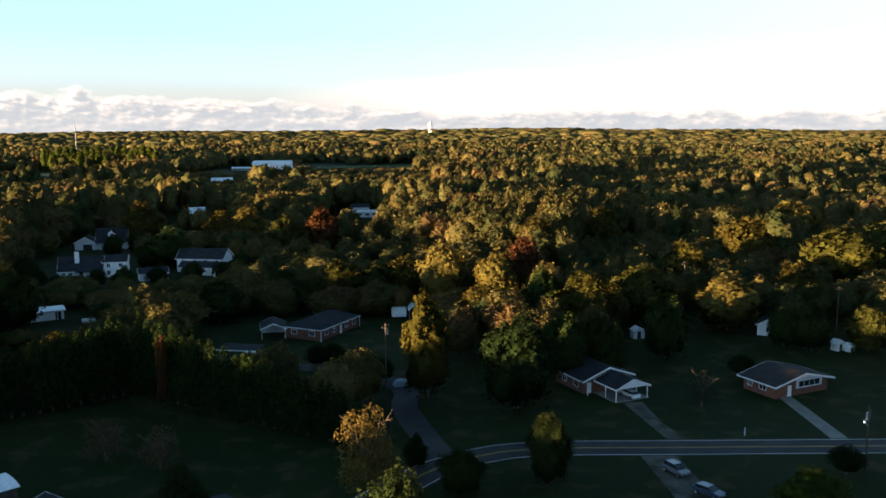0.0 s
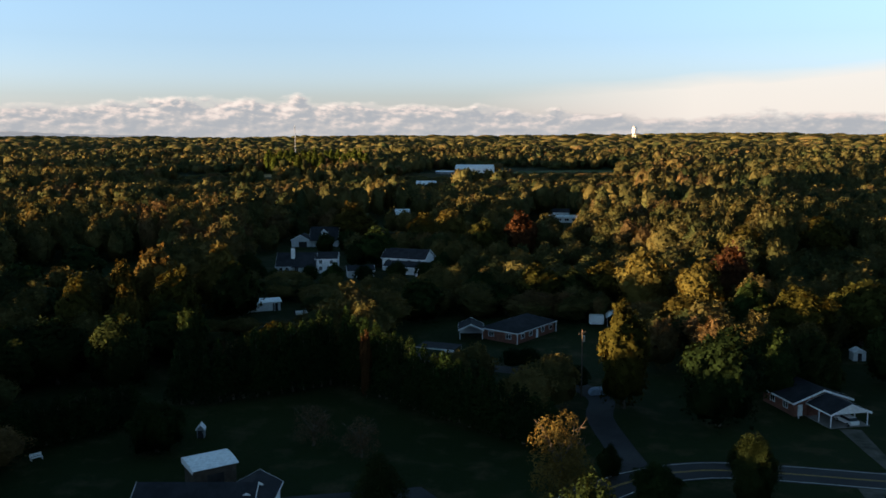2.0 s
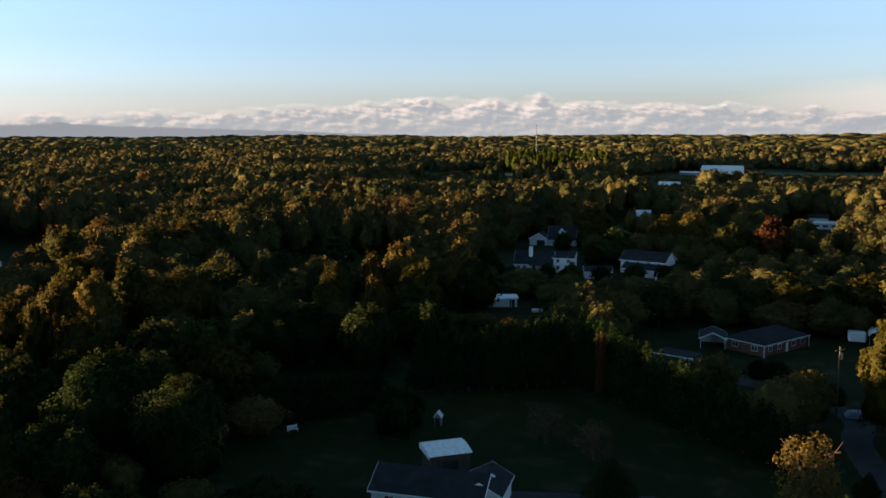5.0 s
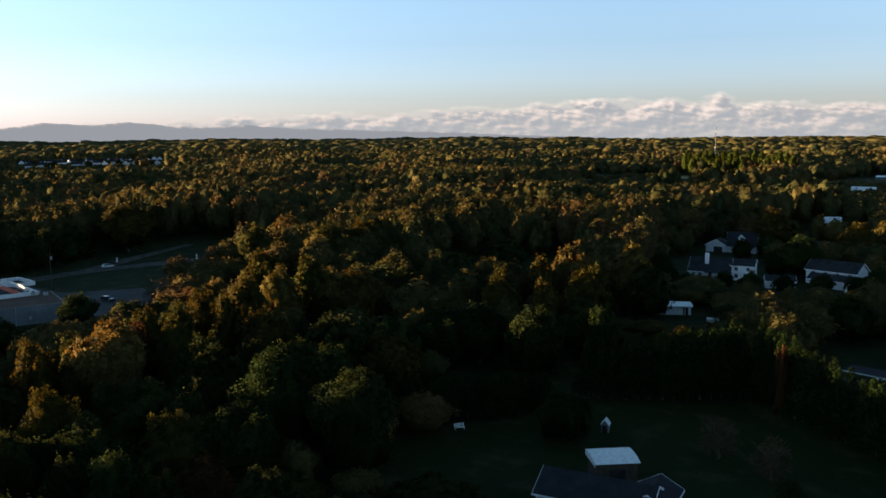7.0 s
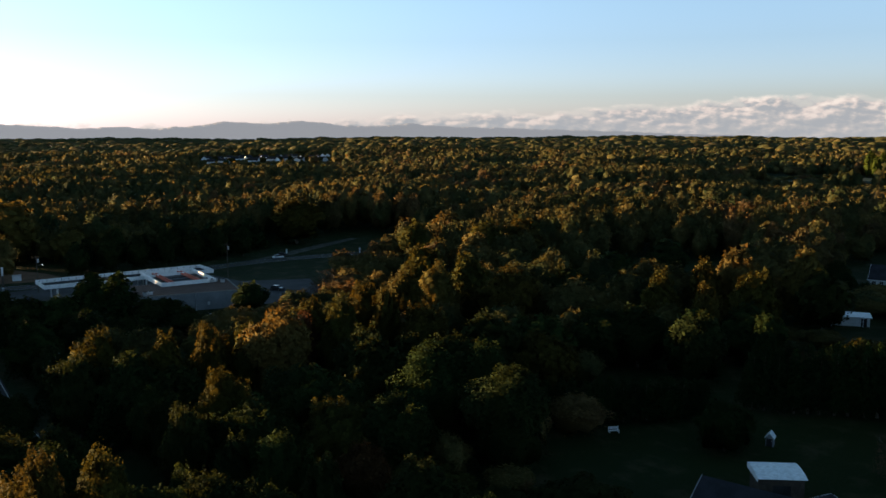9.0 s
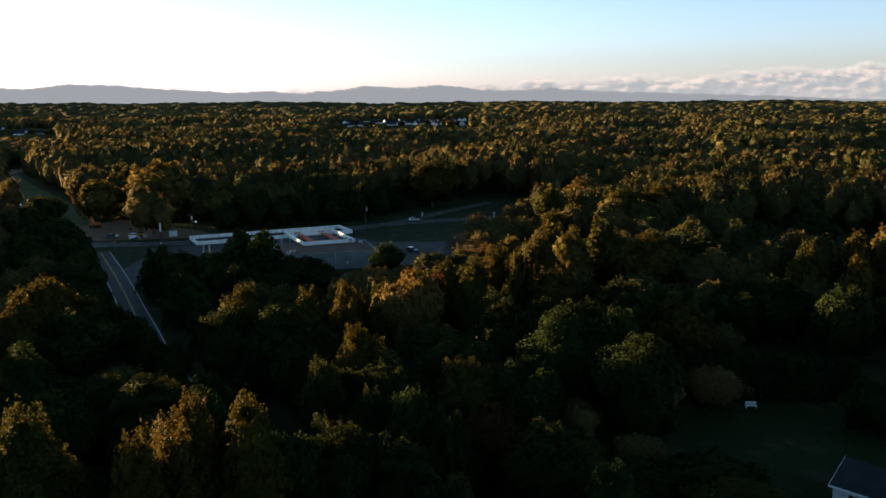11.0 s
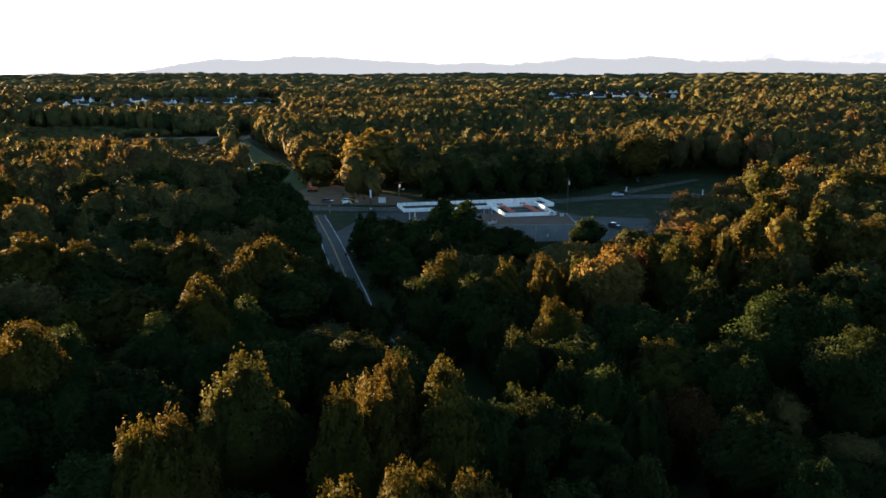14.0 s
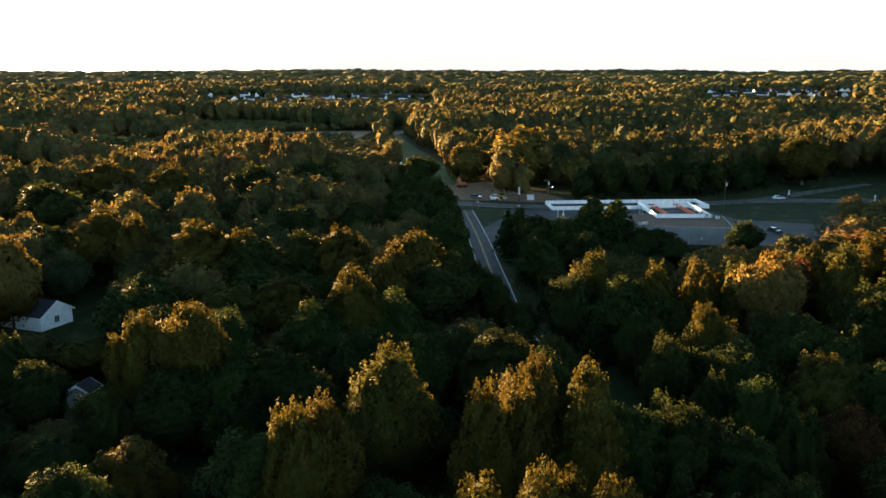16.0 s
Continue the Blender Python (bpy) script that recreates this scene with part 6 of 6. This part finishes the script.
# ---- small things in the yards ----
b = thing("wheelie_bin", 61.2, 155.0, 0.0, 20, "blue plastic wheeled bin beside a house", "bin")
part("body", prism(bmesh.new(), [(-0.28, 0.05), (0.28, 0.05), (0.36, 1.0), (-0.36, 1.0)], -0.33, 0.33), CAR["bin"], b)
part("lid", boxed(-0.36, 0.36, -0.4, 0.4, 1.0, 1.07, bevel=0.02), CAR["bin"], b)
for t in (-0.26, 0.26):
    part("wheel", rod(bmesh.new(), (t - 0.03, 0.3, 0.1), (t + 0.03, 0.3, 0.1), 0.1, 0.1, 10), RUBBER, b)


def bench(x, y, rz, words):
    b = thing("garden_bench", x, y, 0, rz, words, "bench")
    for k in range(3):
        part("seat_slat", boxed(-0.9, 0.9, -0.30 + 0.2 * k, -0.14 + 0.2 * k, 0.42, 0.47), WHITE, b)
        part("back_slat", boxed(-0.9, 0.9, 0.31, 0.35, 0.55 + 0.17 * k, 0.67 + 0.17 * k), WHITE, b)
    for u in (-0.8, 0.8):
        part("end_frame", prism(bmesh.new(), [(-0.3, 0.0), (-0.22, 0.0), (-0.2, 0.42), (0.28, 0.42), (0.3, 0.0), (0.38, 0.0), (0.4, 1.05), (0.31, 1.05), (0.3, 0.5), (-0.3, 0.5)], u - 0.04, u + 0.04), WHITE, b)


bench(85.4, 191.1, 25, "white slatted garden bench on a lawn")
bench(-90.4, 108.7, 60, "white slatted garden bench under trees")
p = thing("marker_post", 48.9, 133.9, 0, 0, "thin white marker post on a roadside lawn", "post", "yard posts")
part("post", boxed(-0.07, 0.07, -0.07, 0.07, -0.1, 1.2, bevel=0.01), WHITE, p)
part("cap", boxed(-0.09, 0.09, -0.09, 0.09, 1.2, 1.24), WHITE, p)

# ---- distance: hills, clouds ----
RIDGE = [(100, 0.0), (94, 0.0), (92.6, 0.14), (91.3, 0.3), (90, 0.52), (87.9, 0.80), (85.5, 0.68), (83.1, 0.98), (81.8, 0.9), (80.6, 0.92), (78.5, 0.72), (76.6, 0.62), (73.5, 0.45), (71.8, 0.55), (69.5, 0.42), (67, 0.6),
         (64.9, 0.88), (62.5, 0.72), (60.2, 0.92), (57.5, 0.62), (55.7, 0.55), (53.3, 0.72), (50, 0.5), (47, 0.42), (43, 0.3), (36, 0.1), (30, 0.0)]      # bearing and height of the skyline, degrees


def build_ridge():
    turn = np.linspace(30, 100, 700)
    az = np.radians(turn)
    lift = np.interp(turn, *np.array(RIDGE[::-1]).T)
    kernel = np.exp(-np.linspace(-2, 2, 9) ** 2)
    lift = np.convolve(np.pad(lift, 4, mode="edge"), kernel / kernel.sum(), "valid")
    lift = lift * 1.04 + 0.13 * np.clip(lift * 5, 0, 1) + np.array([0.07 * noise.fractal((a * 60, 0, 2), 0.9, 2.0, 5) for a in az])
    verts = []
    for d, k in ((4700, 0.0), (4760, 0.75), (4800, 1.0), (4860, 0.0)):
        z = np.where(k > 0, 26 + k * np.radians(np.maximum(lift, 0)) * 4750, -20)
        verts.append(np.stack([-np.sin(az) * d, np.cos(az) * d, z], 1))
    n = len(az)
    i = np.arange(n - 1)
    faces = np.concatenate([np.stack([r * n + i, r * n + i + 1, (r + 1) * n + i + 1, (r + 1) * n + i], 1) for r in range(3)])
    m, nn, l, p = nodes_of("mountain_haze_glow")
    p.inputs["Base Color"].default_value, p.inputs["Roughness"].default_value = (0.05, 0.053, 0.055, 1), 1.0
    # haze over the ridge is put in as a faint even glow
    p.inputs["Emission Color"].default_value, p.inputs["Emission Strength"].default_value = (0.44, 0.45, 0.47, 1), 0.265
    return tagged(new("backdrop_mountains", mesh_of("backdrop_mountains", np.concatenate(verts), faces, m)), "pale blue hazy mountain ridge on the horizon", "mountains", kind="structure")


build_ridge()


def build_clouds():
    """A ring of sky far off that carries the low banks of cloud."""
    az, up = np.linspace(0, 2 * np.pi, 181)[:-1], np.radians(np.linspace(-0.8, 9.0, 8))
    a, e = np.meshgrid(az, up, indexing="ij")
    d = 4900
    verts = np.stack([-np.sin(a) * d, np.cos(a) * d, 50 + np.tan(e) * d], -1).reshape(-1, 3)
    k, n = len(up), len(az)
    i, j = np.meshgrid(np.arange(n), np.arange(k - 1), indexing="ij")
    faces = np.stack([i * k + j, ((i + 1) % n) * k + j, ((i + 1) % n) * k + j + 1, i * k + j + 1], -1).reshape(-1, 4)
    m = bpy.data.materials.new("cloud_bank")
    m.use_nodes = True
    nn, l = m.node_tree.nodes, m.node_tree.links
    nn.remove(nn["Principled BSDF"])
    at = nn.new("ShaderNodeNewGeometry").outputs["Position"]
    xyz = nn.new("ShaderNodeSeparateXYZ")
    l.new(at, xyz.inputs[0])

    def math_node(op, a, b, clamp=False):
        x = nn.new("ShaderNodeMath")
        x.operation, x.use_clamp = op, clamp
        for v, s in ((a, 0), (b, 1)):
            if isinstance(v, float):
                x.inputs[s].default_value = v
            else:
                l.new(v, x.inputs[s])
        return x.outputs[0]

    def moved(scale, shift):
        x = nn.new("ShaderNodeVectorMath")
        x.operation = "MULTIPLY_ADD"
        x.inputs[1].default_value, x.inputs[2].default_value = scale, shift
        l.new(at, x.inputs[0])
        return x.outputs[0]

    height = math_node("MULTIPLY", math_node("SUBTRACT", xyz.outputs[2], 50.0), 57.3 / 4900)      # degrees over the horizon
    bearing_deg = math_node("MULTIPLY", math_node("ARCTAN2", math_node("MULTIPLY", xyz.outputs[0], -1.0), xyz.outputs[1]), 57.3)
    banks = noise_node(nn, l, moved((0.0011, 0.0011, 0.0), (3.1, 0.4, 0.0)), 1.0, 2.0)
    off = math_node("DIVIDE", math_node("SUBTRACT", bearing_deg, 26.0), 19.0)
    swell = math_node("DIVIDE", 1.5, math_node("ADD", 1.0, math_node("MULTIPLY", off, off)))      # highest in the north-west
    crest = math_node("ADD", math_node("ADD", math_node("MULTIPLY", banks.outputs["Fac"], 1.5), -0.20), swell)
    west = math_node("MULTIPLY", math_node("SUBTRACT", bearing_deg, 55.0), 1 / 25, True)
    crest = math_node("SUBTRACT", crest, math_node("MULTIPLY", west, 0.75))      # the bank thins out towards the sun

    def density(shift, detail=8.0):
        puff = noise_node(nn, l, moved((0.0056, 0.0056, 0.0125), shift), 1.0, detail, 0.55)
        return math_node("SUBTRACT", math_node("MULTIPLY", math_node("SUBTRACT", puff.outputs["Fac"], 0.5), 3.6), math_node("MULTIPLY", math_node("SUBTRACT", height, crest), 1.5))

    dense = density((0.0, 0.0, 0.0))
    # sunlit and shaded sides of the cloud are put into its glow colour
    toward = density((-0.10, -0.06, 0.20), 4.0)
    plain = density((0.0, 0.0, 0.0), 4.0)
    cover = math_node("MULTIPLY", math_node("ADD", dense, 0.1), 1.5, True)
    lit = math_node("ADD", math_node("MULTIPLY", math_node("SUBTRACT", plain, toward), 1.5), 0.38, True)
    lit = math_node("MULTIPLY", lit, math_node("ADD", math_node("MULTIPLY", height, 0.35), 0.45), True)      # hazier low down
    tone = ramp(nn, [(0.0, (0.45, 0.47, 0.49)), (0.3, (0.55, 0.54, 0.53)), (0.6, (0.80, 0.70, 0.64)), (1.0, (1.0, 0.88, 0.78))])
    l.new(lit, tone.inputs["Fac"])
    glow, clear, both = nn.new("ShaderNodeEmission"), nn.new("ShaderNodeBsdfTransparent"), nn.new("ShaderNodeMixShader")
    # a thin bright sheet of higher cloud in the north-east
    bearing = math_node("DIVIDE", xyz.outputs[0], xyz.outputs[1])
    wisps = noise_node(nn, l, moved((0.0011, 0.0011, 0.006), (0.0, 0.0, 0.0)), 1.0, 5.0, 0.55)
    ahead = math_node("MULTIPLY", math_node("MULTIPLY", xyz.outputs[1], 0.001), 1.0, True)
    reach = math_node("MULTIPLY", math_node("ADD", bearing, 0.20), 4.0, True)
    edge = math_node("ADD", math_node("MULTIPLY", math_node("ADD", bearing, 0.20), 3.4), 2.1)
    below = math_node("MULTIPLY", math_node("SUBTRACT", math_node("ADD", edge, math_node("MULTIPLY", wisps.outputs["Fac"], 1.2)), height), 1.2, True)
    sheet = math_node("MULTIPLY", math_node("MULTIPLY", math_node("MULTIPLY", reach, below), ahead), 0.85)
    both_tones = mixed(nn, l, "MIX", (0.98, 0.90, 0.80), tone.outputs["Color"], cover)
    cover = math_node("MAXIMUM", cover, sheet)
    l.new(both_tones, glow.inputs["Color"])
    glow.inputs["Strength"].default_value = 0.365
    l.new(cover, both.inputs[0]), l.new(clear.outputs[0], both.inputs[1]), l.new(glow.outputs[0], both.inputs[2])
    l.new(both.outputs[0], nn["Material Output"].inputs["Surface"])
    ob = new("backdrop_clouds", mesh_of("backdrop_clouds", verts, faces, m))
    ob.visible_shadow = False
    return tagged(ob, "low banks of pinkish grey cumulus cloud along the horizon", "clouds", kind="structure")


build_clouds()
